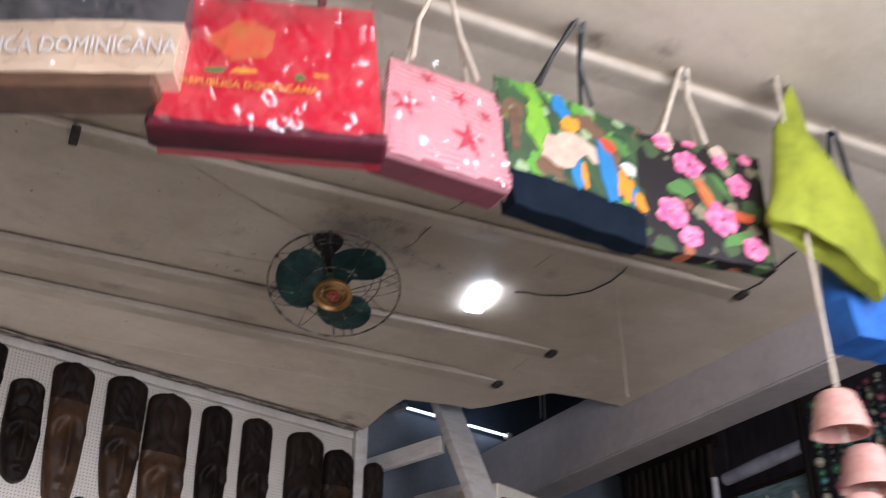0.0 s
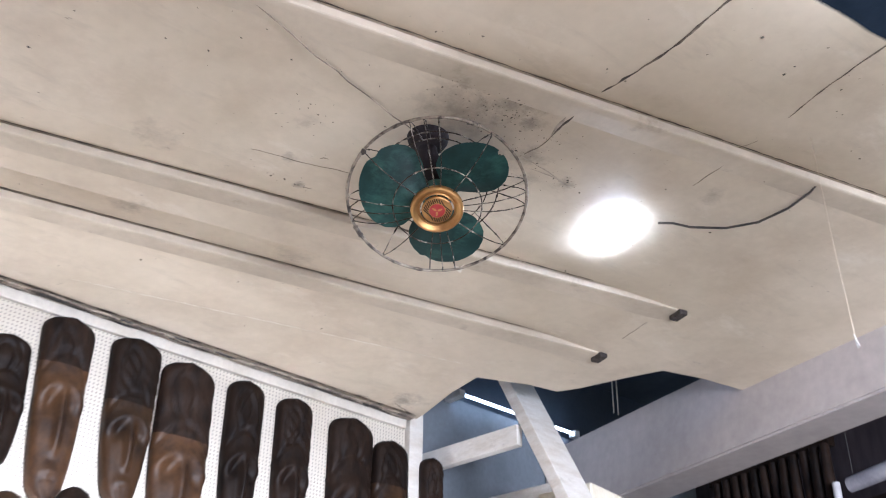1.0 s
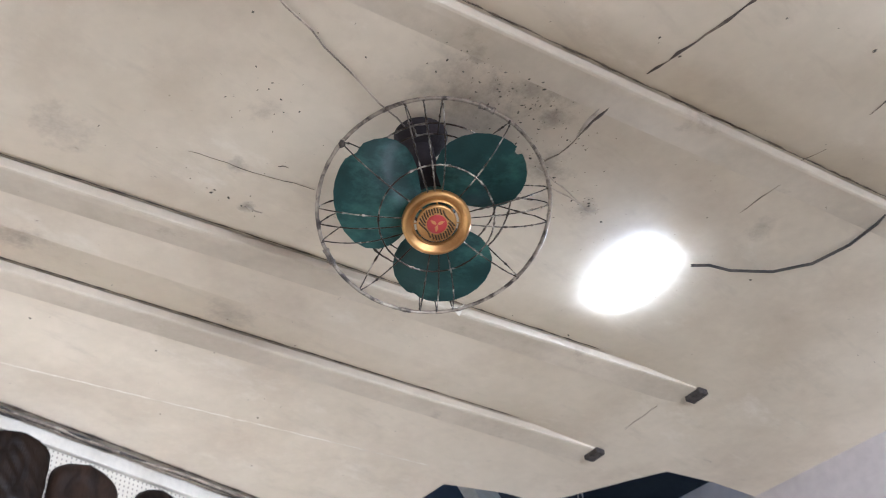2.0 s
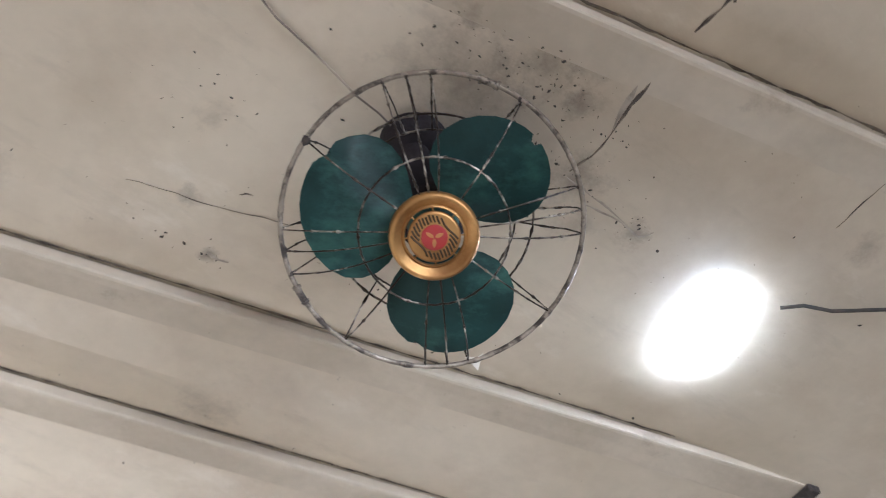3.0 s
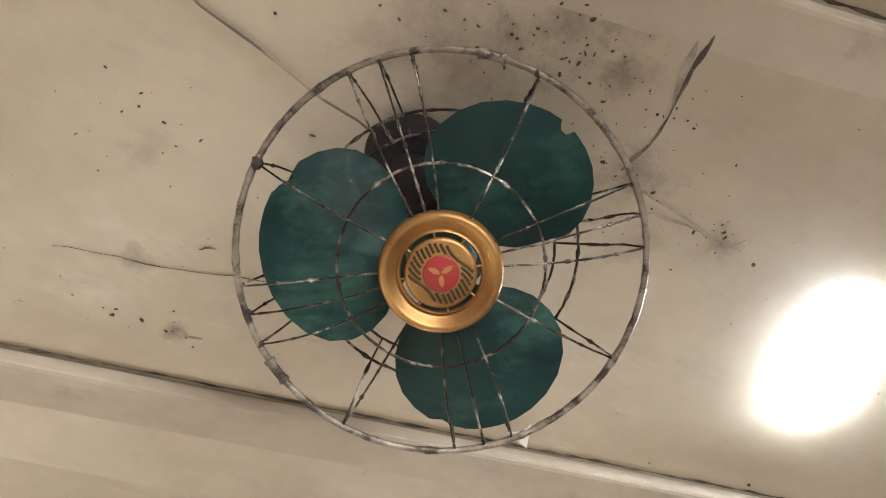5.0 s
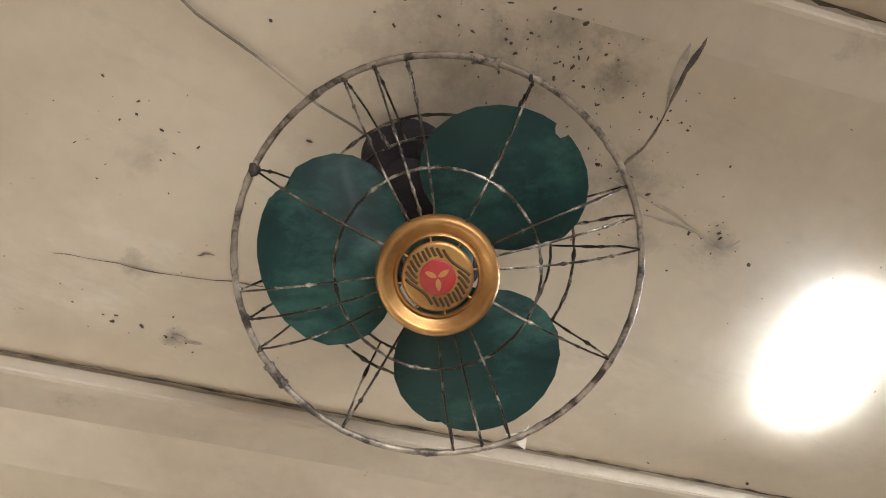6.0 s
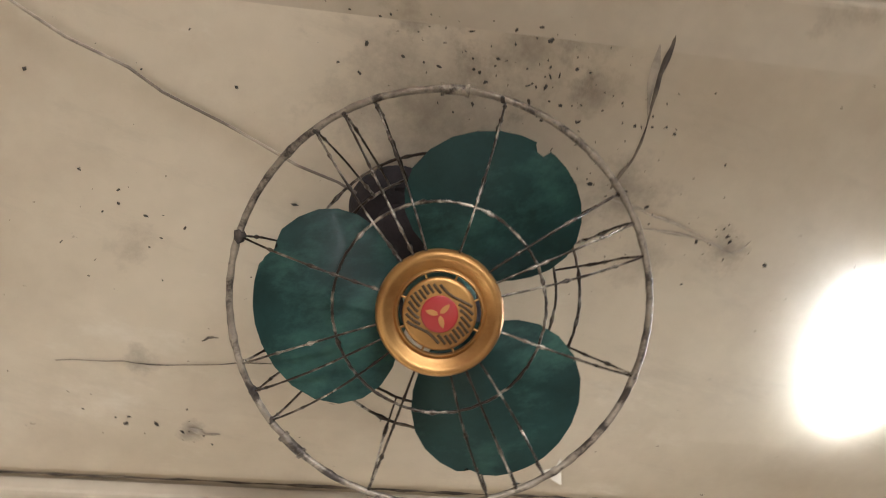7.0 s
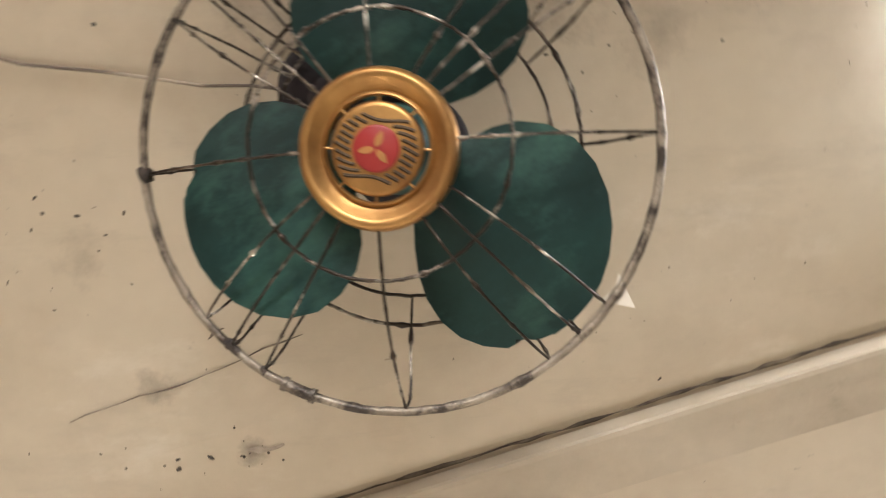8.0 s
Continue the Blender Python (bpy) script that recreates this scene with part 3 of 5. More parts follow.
pts = [c + Vector(v) for v in ((-0.012, 0.004, 0), (0.004, 0.006, 0.002), (0.012, 0.014, 0), (0.008, -0.014, -0.002), (0.0, -0.006, 0.001))]
vs = [bm.verts.new(p) for p in pts] + [bm.verts.new(p + Vector((0, 0, -0.0015))) for p in pts]
bm.faces.new(vs[:5])
bm.faces.new(vs[5:][::-1])
for i in range(5):
    bm.faces.new((vs[i], vs[(i + 1) % 5], vs[5 + (i + 1) % 5], vs[5 + i]))
part("torn_tag", bm, M_TRIM, fan, "pale torn scrap stuck to the rim")


def blade_outline():
    """Half-widths of a broad paddle blade: angle limits, in degrees, at each radius."""
    rows = [(0.038, 30, -36), (0.055, 42, -45), (0.075, 49.5, -50), (0.095, 50, -50.5), (0.115, 46.5, -48.5), (0.134, 40.5, -44.5), (0.149, 33, -39.5), (0.161, 25, -33.5), (0.170, 17, -27.5), (0.1765, 9.5, -21.5), (0.1805, 3, -15), (0.182, -2, -10)]
    return rows


def make_blade(a0, wide, notch, reach, z0, twist):
    bm = bmesh.new()
    n = 40
    grid = []
    for r, hi, lo in blade_outline():
        row = []
        for j in range(n + 1):
            a = (lo + (hi - lo) * j / n) * (1 + (wide - 1) * min(1, r / 0.07))
            f = (a + 2) / 46
            z = z0 + twist * f * (0.5 + r / 0.177 * 0.6) + (0.005 + 0.020 * (1 - (r / 0.182) ** 3)) * math.cos(f * 1.5)
            row.append(bm.verts.new(polar(r * reach, a0 + a, z)))
        grid.append(row)
    for i in range(len(grid) - 1):
        for j in range(n):
            bm.faces.new((grid[i][j], grid[i][j + 1], grid[i + 1][j + 1], grid[i + 1][j]))
    # a small notch pressed into the outer edge
    for v in bm.verts:
        rel = (math.degrees(math.atan2(v.co.y, v.co.x)) - a0 + 180) % 360 - 180
        rad = v.co.xy.length / reach
        if abs(rel - notch) < 2.4 and rad > 0.150:
            edge = 0.182 if rel > -10 else 0.182 - 0.011 * ((-10 - rel) / 17.5) ** 1.3
            if rad > edge - 0.008:
                v.co.xy *= (edge - 0.008) / rad
    bmesh.ops.solidify(bm, geom=bm.faces[:], thickness=0.0012)
    return bm


for a, wide, notch, reach, z0, twist in ((51.2, 0.986, -5.1, 0.979, -0.0155, 0.029), (174.2, 1.007, -20.4, 0.988, -0.006, 0.037), (291.2, 0.922, -20.6, 1.043, -0.0195, 0.022)):
    part("blade", make_blade(a, wide, notch, reach, z0, twist), M_BLADE, fan, "broad dark green enamelled metal blade", True)

# gold hub cap in front
HUB = Matrix.Translation((0, -0.004, HUB_Z - 0.008))
bm = bmesh.new()
prof = [(0.0385, -0.005), (0.0382, 0.0), (0.0395, 0.0015), (0.0412, 0.0008), (0.0425, -0.0015), (0.0470, 0.0010), (0.0505, 0.0052), (0.0535, 0.0072), (0.0565, 0.0062), (0.0588, 0.0025), (0.0597, -0.003), (0.0585, -0.008), (0.046, -0.007)]
lathe(bm, prof, 72, closed=True)
ring = part("outer_ring", bm, M_BRASS, fan, "wide golden metal ring", True)
ring.matrix_local = HUB
bm = bmesh.new()
lathe(bm, [(0.0335, -0.003), (0.0345, 0.001), (0.033, 0.0035), (0.030, 0.004), (0.0, 0.0046)], 64)
disc = part("centre_disc", bm, M_BRASS, fan, "golden slotted centre disc", True)
disc.matrix_local = HUB
# S-shaped slots either side of the badge
for i in range(-5, 6):
    u = i * 0.0046
    half = math.sqrt(max(0.0320 ** 2 - u * u, 0))
    segs = []
    for s in range(25):
        v = -half + 2 * half * s / 24
        bend = 0.0075 * math.tanh(v / 0.012)
        segs.append((u - bend, v))
    runs, cur = [], []
    for p in segs:
        inside = math.hypot(*p) < 0.0185 or math.hypot(*p) > 0.0315
        if inside:
            if len(cur) > 1:
                runs.append(cur)
            cur = []
        else:
            cur.append(p)
    if len(cur) > 1:
        runs.append(cur)
    for run in runs:
        rot = Matrix.Rotation(radians(24), 4, "Z")
        bm = bmesh.new()
        tube(bm, [rot @ Vector((x, y, 0.0040)) for x, y in run], 0.0015, 6)
        part("slot", bm, M_BRASS_DARK, disc)
bm = bmesh.new()
lathe(bm, [(0.0172, 0.003), (0.0172, 0.0056), (0.0160, 0.0062), (0.0, 0.0064)], 48)
badge = part("badge", bm, M_RED, disc, "round red enamel badge with three gold petals", True)
for k in range(3):
    bm = bmesh.new()
    out = [(0.0010 + 0.0125 * t, s * 0.0026 * math.sin(math.pi * min(1, t * 0.93 + 0.07)) ** 0.8) for s, ts in ((1, [i / 8 for i in range(9)]), (-1, [i / 8 for i in range(7, 0, -1)])) for t in ts]
    prism(bm, out, 0.0062, 0.0070, Matrix.Rotation(radians(30 + 120 * k + 5), 4, "Z"))
    part("petal", bm, M_PETAL, badge)
# four struts between disc and ring
for k in range(8):
    bm = bmesh.new()
    tube(bm, [polar(0.033, 45 * k + 10, 0.0), polar(0.040, 45 * k + 10, 0.0)], 0.0011, 6)
    part("strut", bm, M_BRASS, disc)
# spindle and motor behind the blades
bm = bmesh.new()
lathe(bm, [(0.0, 0.030), (0.026, 0.030), (0.030, 0.024), (0.034, 0.0), (0.036, -0.022), (0.030, -0.028), (0.0, -0.028)], 32)
part("blade_boss", bm, M_BLADE, fan, "dark green blade hub", True)
bm = bmesh.new()
lathe(bm, [(0.0, -0.030), (0.030, -0.030), (0.042, -0.040), (0.050, -0.048), (0.050, -0.075), (0.044, -0.088), (0.0, -0.094)], 40)
part("motor_housing", bm, M_MOTOR, fan, "dusty dark purple-brown motor housing", True)
base_local = FAN.inverted() @ Vector((2.217, 2.692, CEIL))
up_local = (FAN.inverted().to_3x3() @ Vector((0, 0, 1))).normalized()
q = up_local.to_track_quat("Z", "Y").to_matrix().to_4x4()
bm = bmesh.new()
lathe(bm, [(0.0, -0.034), (0.026, -0.034), (0.036, -0.028), (0.045, -0.014), (0.048, -0.002), (0.048, 0.0), (0.0, 0.0)], 40, m=Matrix.Translation(base_local) @ q)
part("mounting_base", bm, M_MOTOR, fan, "dark round base screwed to ceiling", True)
bm = bmesh.new()
tube(bm, [base_local - up_local * 0.03, base_local - up_local * 0.045, Vector((0, 0, -0.070)) * 0.55 + (base_local - up_local * 0.045) * 0.45, Vector((0, 0, -0.065))], [0.022, 0.022, 0.026, 0.03], 16)
part("neck", bm, M_MOTOR, fan, "", True)

# supply wire to the fan, painted over
bm = bmesh.new()
tube(bm, denser([Vector(p) for p in ((1.60, 2.570, CEIL - 0.001), (1.674, 2.588, CEIL - 0.002), (1.792, 2.615, CEIL - 0.003), (1.86, 2.634, CEIL - 0.005), (1.921, 2.642, CEIL - 0.004), (1.958, 2.655, CEIL - 0.003), (2.024, 2.665, CEIL - 0.003), (2.069, 2.674, CEIL - 0.004), (2.105, 2.681, CEIL - 0.006), (2.149, 2.683, CEIL - 0.008), (2.19, 2.690, CEIL - 0.012))], 3), 0.0015, 6)
tagged(link_mesh("fan_cable", bm, M_OLDCABLE, None, True), "dusty painted-over cable running across ceiling to fan", "cable")

# ---- lamp and loose wire ----
LAMP = Matrix.Translation((2.832, 2.678, CEIL)) @ Matrix.Rotation(radians(66), 4, "Z")
lamp = thing("led_lamp", LAMP, "bright white oblong LED lamp under the ceiling", "lamp")
bm = bmesh.new()
box(bm, -0.079, 0.079, -0.025, 0.025, -0.008, 0.0, bevel=0.002)
part("housing", bm, M_HOUSING, lamp, "narrow white lamp base")
bm = bmesh.new()
box(bm, -0.086, 0.086, -0.030, 0.030, -0.017, -0.0045, bevel=0.006)
part("diffuser", bm, M_LED, lamp, "glowing white opal diffuser")
bm = bmesh.new()
tube(bm, [(3.035, 2.205, CEIL - 0.004), (3.05, 2.23, CEIL - 0.005), (3.062, 2.30, CEIL - 0.012), (3.05, 2.38, CEIL - 0.020), (3.01, 2.45, CEIL - 0.022), (2.946, 2.511, CEIL - 0.018), (2.905, 2.535, CEIL - 0.012), (2.885, 2.565, CEIL - 0.006)],
     0.0032, 8)
tagged(link_mesh("lamp_wire", bm, M_CABLE, None, True), "loose black wire sagging from ceiling to the lamp", "cable")
bm = bmesh.new()
tube(bm, [(3.46, 2.075, CEIL - 0.006), (3.45, 1.99, CEIL - 0.006), (3.40, 1.90, CEIL - 0.006), (3.36, 1.80, CEIL - 0.006)], 0.003, 6)
tagged(link_mesh("ceiling_wire", bm, M_CABLE, None, True), "short dark wire stapled to ceiling beside a batten", "cable")

# bundle of old cables along the wall top
for k in range(4):
    bm = bmesh.new()
    tube(bm, wavy((-1.4, WALL_Y - 0.022 - 0.008 * k, CEIL - 0.010), (3.27, WALL_Y - 0.020 - 0.006 * k, CEIL - 0.010), 70, 0.007, 40 + k), 0.0032 + 0.0008 * (k % 2), 6)
    tagged(link_mesh("wall_cable", bm, M_OLDCABLE if k % 2 else M_CABLE, None, True), "tangled dusty cable along the wall top", "cable", "cables along the wall top")

# ---- carved masks on the pegboard ----
def mask(x, z0, z1, w_top, w_mid, w_low, seed, mat, tilt=0.0, style=0):
    """One tall carved mask: a rounded board with a relief of ridges and grooves, narrowing to the chin."""
    g = random.Random(seed)
    bm = bmesh.new()
    h = z1 - z0
    nu, nv = 30, 54
    crown = g.uniform(0.26, 0.42)
    grid = []
    for j in range(nv + 1):
        v = j / nv
        if v > 0.55:
            w = w_mid + (w_top - w_mid) * ((v - 0.55) / 0.45)
        else:
            w = w_low + (w_mid - w_low) * math.sin((v / 0.55) * math.pi / 2) ** 0.8
        top = max(0.0, (v - 0.90) / 0.10)
        low = max(0.0, (0.10 - v) / 0.10)
        w *= math.sqrt(max(1 - top ** 2.6, 0.02)) * math.sqrt(max(1 - low ** 2.2, 0.03))
        row = []
        for i in range(nu + 1):
            u = 2 * i / nu - 1
            d = 0.034 * math.sqrt(max(1 - abs(u) ** 3.2, 0)) * (1 - 0.5 * top ** 3) + 0.008
            fv = v / (1 - crown - 0.16 * u * u + 0.05)            # 0 chin .. 1 hair line, an arch
            if fv < 1:
                d += 0.019 * math.exp(-(u / 0.17) ** 2) * max(0, math.sin(math.pi * min(max((fv - 0.30) / 0.48, 0), 1)) ** 0.6)      # middle ridge
                d += 0.010 * math.exp(-((fv - 0.80 - 0.06 * u * u) / 0.05) ** 2)                                              # brow ridge
                d -= 0.014 * math.exp(-((abs(u) - 0.45) / 0.24) ** 2 - ((fv - 0.68) / 0.07) ** 2)                              # hollows
                d += 0.010 * math.exp(-(u / 0.42) ** 2 - ((fv - 0.20) / 0.045) ** 2)
                d -= 0.009 * math.exp(-(u / 0.40) ** 2 - ((fv - 0.165) / 0.015) ** 2)
            else:
                if style == 0:
                    d += 0.0016 * math.sin(14 * (u * 0.8 + v * 5.5))
                elif style == 1:
                    d += 0.002 * math.sin(40 * v + 4 * u * u)
                else:
                    d += 0.005 * math.exp(-((math.hypot(u, (fv - 1.25) * 3) - 0.5) / 0.12) ** 2)
                d -= 0.007 * math.exp(-((fv - 1.035) / 0.022) ** 2)
                d -= 0.005 * math.exp(-((math.hypot(u + 0.25, (v - 0.80) * 3.4) - 0.38) / 0.055) ** 2)
                d -= 0.004 * math.exp(-((u - 0.5 * math.sin(v * 9 + seed)) / 0.06) ** 2)
            d += 0.0012 * noise.noise(Vector((u * 4 + seed, v * 14, 0)))
            row.append(bm.verts.new((u * w / 2 + tilt * (v - 0.5) * h, -d, v * h)))
        grid.append(row)
    for j in range(nv):
        for i in range(nu):
            f = bm.faces.new((grid[j][i], grid[j][i + 1], grid[j + 1][i + 1], grid[j + 1][i]))
            f.material_index = 1 if j / nv < 1.0 - crown else 0
    border = [grid[0][i] for i in range(nu + 1)] + [grid[j][nu] for j in range(1, nv + 1)] + [grid[nv][i] for i in range(nu - 1, -1, -1)] + [grid[j][0] for j in range(nv - 1, 0, -1)]
    back = [bm.verts.new((p.co.x * 0.97, 0, p.co.z)) for p in border]
    k = len(border)
    for i in range(k):
        bm.faces.new((border[i], border[(i + 1) % k], back[(i + 1) % k], back[i]))
    bm.faces.new(back)
    ob = link_mesh("carved_mask", bm, [M_DARKWOOD, mat], None, True)
    ob.location = (x, WALL_Y + 0.002, z0)
    return ob


MASKS = [
    (1.655, 2.96, 3.235, 0.150, 0.150, 0.09, M_DARKWOOD, 0.00, 0, "nearly black tall carved wooden mask on the pegboard"),
    (1.832, 2.745, 3.128, 0.125, 0.138, 0.07, M_DARKWOOD, -0.04, 1, "small dark carved wooden mask with pointed chin"),
    (1.992, 2.680, 3.235, 0.165, 0.145, 0.080, M_FACEWOOD, -0.03, 2, "tall brown carved wooden mask with dark flat crown"),
    (2.205, 2.715, 3.238, 0.168, 0.155, 0.075, M_FACEWOOD, -0.02, 0, "brown carved wooden mask with a striped headdress"),
    (2.385, 2.600, 3.215, 0.182, 0.190, 0.100, M_FACEWOOD, -0.01, 1, "broad reddish brown carved wooden mask"),
    (2.592, 2.690, 3.217, 0.136, 0.134, 0.075, M_DARKWOOD, 0.00, 2, "narrow blackish carved wooden mask"),
    (2.782, 2.690, 3.210, 0.140, 0.136, 0.080, M_DARKWOOD, 0.00, 0, "plain black narrow carved wooden mask"),
    (3.020, 2.600, 3.205, 0.185, 0.180, 0.10, M_DARKWOOD, 0.00, 2, "dark carved wooden mask with round top"),
    (3.195, 2.560, 3.168, 0.150, 0.160, 0.10, M_FACEWOOD, 0.00, 0, "dark mask with brown turbaned carving"),
]
for i, (x, z0, z1, wt, wm, wl, mt, tl, st, lab) in enumerate(MASKS):
    tagged(mask(x, z0, z1, wt, wm, wl, 100 + i, mt, tl, st), lab, "mask", "carved masks on the wall")
m = mask(3.355, 2.66, 3.140, 0.100, 0.095, 0.06, 130, M_DARKWOOD)
m.location = (3.365, WALL_Y - 0.022, 2.66)
tagged(m, "small purplish black carved mask on the wall post", "mask", "carved masks on the wall")

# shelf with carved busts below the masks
bm = bmesh.new()
box(bm, 1.2, 3.26, 3.72, WALL_Y, 2.400, 2.425, bevel=0.003)
tagged(link_mesh("wall_shelf", bm, M_BROWNWOOD), "brown wooden shelf fixed along the pegboard wall", "shelf")


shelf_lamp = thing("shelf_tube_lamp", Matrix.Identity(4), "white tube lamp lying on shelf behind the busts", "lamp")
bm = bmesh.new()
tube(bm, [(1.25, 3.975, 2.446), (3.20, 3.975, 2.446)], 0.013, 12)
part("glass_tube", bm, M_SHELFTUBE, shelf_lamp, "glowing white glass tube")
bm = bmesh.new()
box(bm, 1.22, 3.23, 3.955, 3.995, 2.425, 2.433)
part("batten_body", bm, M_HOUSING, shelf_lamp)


def bust(x, y, h, w, seed, mat, lab):
    """A plain carved bust: shoulders, neck and a rounded head with a knot of hair, in one mesh."""
    g = random.Random(seed)
    bm = bmesh.new()
    prof = [(0.0, 0), (w * 0.50, 0), (w * 0.52, 0.10), (w * 0.40, 0.26), (w * 0.24, 0.36), (w * 0.24, 0.44), (w * 0.38, 0.54), (w * 0.45, 0.68), (w * 0.43, 0.82), (w * 0.30, 0.94), (w * 0.12, 0.99), (0.0, 1.0)]
    lathe(bm, [(r, z * h) for r, z in prof], 26)
    for v in bm.verts:
        n3 = noise.noise(v.co * 22 + Vector((seed, 0, 0)))
        v.co.x *= 1 + 0.16 * n3
        v.co.y *= 0.85 + 0.16 * n3
    ob = link_mesh("carved_bust", bm, mat, None, True)
    ob.matrix_world = Matrix.Translation((x, y, 2.425)) @ Matrix.Rotation(g.uniform(-0.5, 0.5), 4, "Z")
    return tagged(ob, lab, "carving", "carved busts on the shelf")


for i, (x, y, h, w, mt, lab) in enumerate((
        (1.70, 3.84, 0.22, 0.12, M_DARKWOOD, "dark carved wooden bust on the shelf"), (1.775, 3.86, 0.215, 0.11, M_FACEWOOD, "brown carved wooden bust with rounded head"),
        (1.860, 3.86, 0.225, 0.12, M_FACEWOOD, "brown carved wooden bust on the shelf"), (2.010, 3.82, 0.26, 0.12, M_DARKWOOD, "tall dark carved bust before the masks"),
        (2.085, 3.86, 0.235, 0.11, M_FACEWOOD, "brown carved bust with dark hair"), (2.190, 3.82, 0.27, 0.11, M_DARKWOOD, "dark carved bust with square head"),
        (2.375, 3.82, 0.255, 0.12, M_DARKWOOD, "blackish carved bust on the shelf"), (2.44, 3.86, 0.235, 0.10, M_FACEWOOD, "small brown carved bust"),
        (2.57, 3.82, 0.26, 0.10, M_DARKWOOD, "black carved bust with pointed top"), (2.845, 3.82, 0.385, 0.13, M_REDWOOD, "polished reddish carved bust on the shelf"),
        (3.20, 3.83, 0.37, 0.14, M_DARKWOOD, "dark round-headed carved bust at the shelf end"))):
    bust(x, y, h, w, 60 + i, mt, lab)

# ---- stair well: timber frame, tube lamp, cabinet ----
stair = thing("stair_frame", Matrix.Identity(4), "white painted timber stringer with cross boards in stair well", "stairs")
bm = bmesh.new()
beam_box(bm, (3.56, 3.775, 3.46), (3.50, 3.37, 2.76), 0.14, 0.045, (0, -0.87, 0.49), 0.004)
part("stringer", bm, M_TIMBER, stair)
for (a, b, h) in (((3.425, 4.158, 3.165), (3.478, 3.66, 3.165), 0.075), ((3.735, 4.158, 3.072), (3.785, 3.80, 3.072), 0.05), ((3.60, 4.158, 3.00), (3.63, 3.95, 3.00), 0.05)):
    bm = bmesh.new()
    beam_box(bm, a, b, 0.03, h, (0, 0, 1), 0.003)
    part("cross_board", bm, M_TIMBER, stair)
bm = bmesh.new()
box(bm, 3.36, 3.43, 4.10, 4.158, 2.4, 3.13, bevel=0.004)
part("upright", bm, M_TIMBER, stair)

tube_lamp = thing("tube_lamp", Matrix.Identity(4), "thin glowing white tube lamp high in stair well", "lamp")
bm = bmesh.new()
tube(bm, [(3.60, 4.085, 3.487), (4.30, 4.135, 3.522)], 0.0055, 12)
part("glass_tube", bm, M_TUBE, tube_lamp, "glowing white glass tube")
for p in ((3.585, 4.084, 3.486), (4.315, 4.136, 3.523)):
    bm = bmesh.new()
    box(bm, p[0] - 0.015, p[0] + 0.015, p[1] - 0.014, 4.16, p[2] - 0.014, p[2] + 0.014, bevel=0.003)
    part("holder", bm, M_HOUSING, tube_lamp)
for x in (4.40, 4.43):
    bm = bmesh.new()
    tube(bm, [(x, 3.98, 3.60), (x + 0.004, 3.98, 3.86)], 0.0035, 6)
    tagged(link_mesh("hanging_cord", bm, M_TRIM, None, True), "thin pale cord hanging from the dark roof", "cord", "cords in the stair well")

cab = thing("display_cabinet", Matrix.Translation((3.62, 3.47, 0)) @ Matrix.Rotation(radians(9), 4, "Z"), "cream cabinet with brown wooden doors under the beam", "cabinet")
M_CREAM = material("cream_cabinet_paint", (0.80, 0.75, 0.62), 0.5, second=(0.70, 0.63, 0.48), scale=5)
bm = bmesh.new()
prism(bm, [(0.0, 0.0), (0.30, 0.0), (0.30, 0.22), (0.0, 0.22)], 0.0, 2.985)
bmesh.ops.bevel(bm, geom=bm.edges[:], offset=0.006, segments=1, affect="EDGES")
part("body", bm, M_CREAM, cab)
for x0, x1 in ((0.02, 0.185), (0.20, 0.285)):
    bm = bmesh.new()
    box(bm, x0, x1, -0.016, -0.001, 0.4, 2.925, bevel=0.004)
    part("door", bm, M_BROWNWOOD, cab, "dark brown wooden door")

# ---- side passage under the beam ----
PX = 4.72


def passage_x(y):
    return PX + 0.163 * (y - 2.96)


screen = thing("carved_screen", Matrix.Identity(4), "dark purplish hanging screen of carved wooden slats", "screen")
bm = bmesh.new()
beam_box(bm, (passage_x(3.20) + 0.02, 3.20, 3.36), (passage_x(3.85) + 0.02, 3.85, 3.36), 0.04, 0.05)
part("rail", bm, M_DARKWOOD, screen)
g = random.Random(4)
for i in range(12):
    y = 3.225 + i * 0.053
    bm = bmesh.new()
    x = passage_x(y)
    tube(bm, [(x, y, 3.34), (x + g.uniform(-0.01, 0.01), y, 3.2), (x + g.uniform(-0.01, 0.01), y + g.uniform(-0.006, 0.006), 3.05), (x, y, 2.9), (x, y, 2.6)], [0.02, 0.024, 0.02, 0.024, 0.018], 8)
    part("slat", bm, M_DARKWOOD, screen, "", True)
M_POLE = material("pale_painted_pole", (0.62, 0.60, 0.60), 0.4, second=(0.45, 0.42, 0.42), scale=12)
bm = bmesh.new()
tube(bm, [(passage_x(3.18) - 0.04, 3.18, 0.0), (passage_x(3.18) - 0.04, 3.18, 3.16)], 0.016, 12)
tagged(link_mesh("display_pole", bm, M_POLE, None, True), "thin pale metal pole standing beside the carved screen", "pole")
bm = bmesh.new()
tube(bm, [(passage_x(2.66) - 0.02, 2.655, 0.0), (passage_x(2.66) - 0.02, 2.655, 3.5)], 0.014, 10)
tagged(link_mesh("display_pole", bm, M_DARKWOOD, None, True), "thin dark pole standing beside the strings of beads", "pole")
M_AWNING = material("grey_rolled_canvas", (0.34, 0.33, 0.36), 0.7, second=(0.22, 0.21, 0.24), scale=9, bump=0.3, bump_scale=40)
bm = bmesh.new()
tube(bm, [(passage_x(3.14), 3.14, 3.15), (passage_x(2.9), 2.9, 3.165), (passage_x(2.68), 2.68, 3.175)], [0.03, 0.034, 0.03], 14)
tagged(link_mesh("rolled_canvas", bm, M_AWNING, None, True), "grey rolled canvas hung above the boat painting", "canvas")
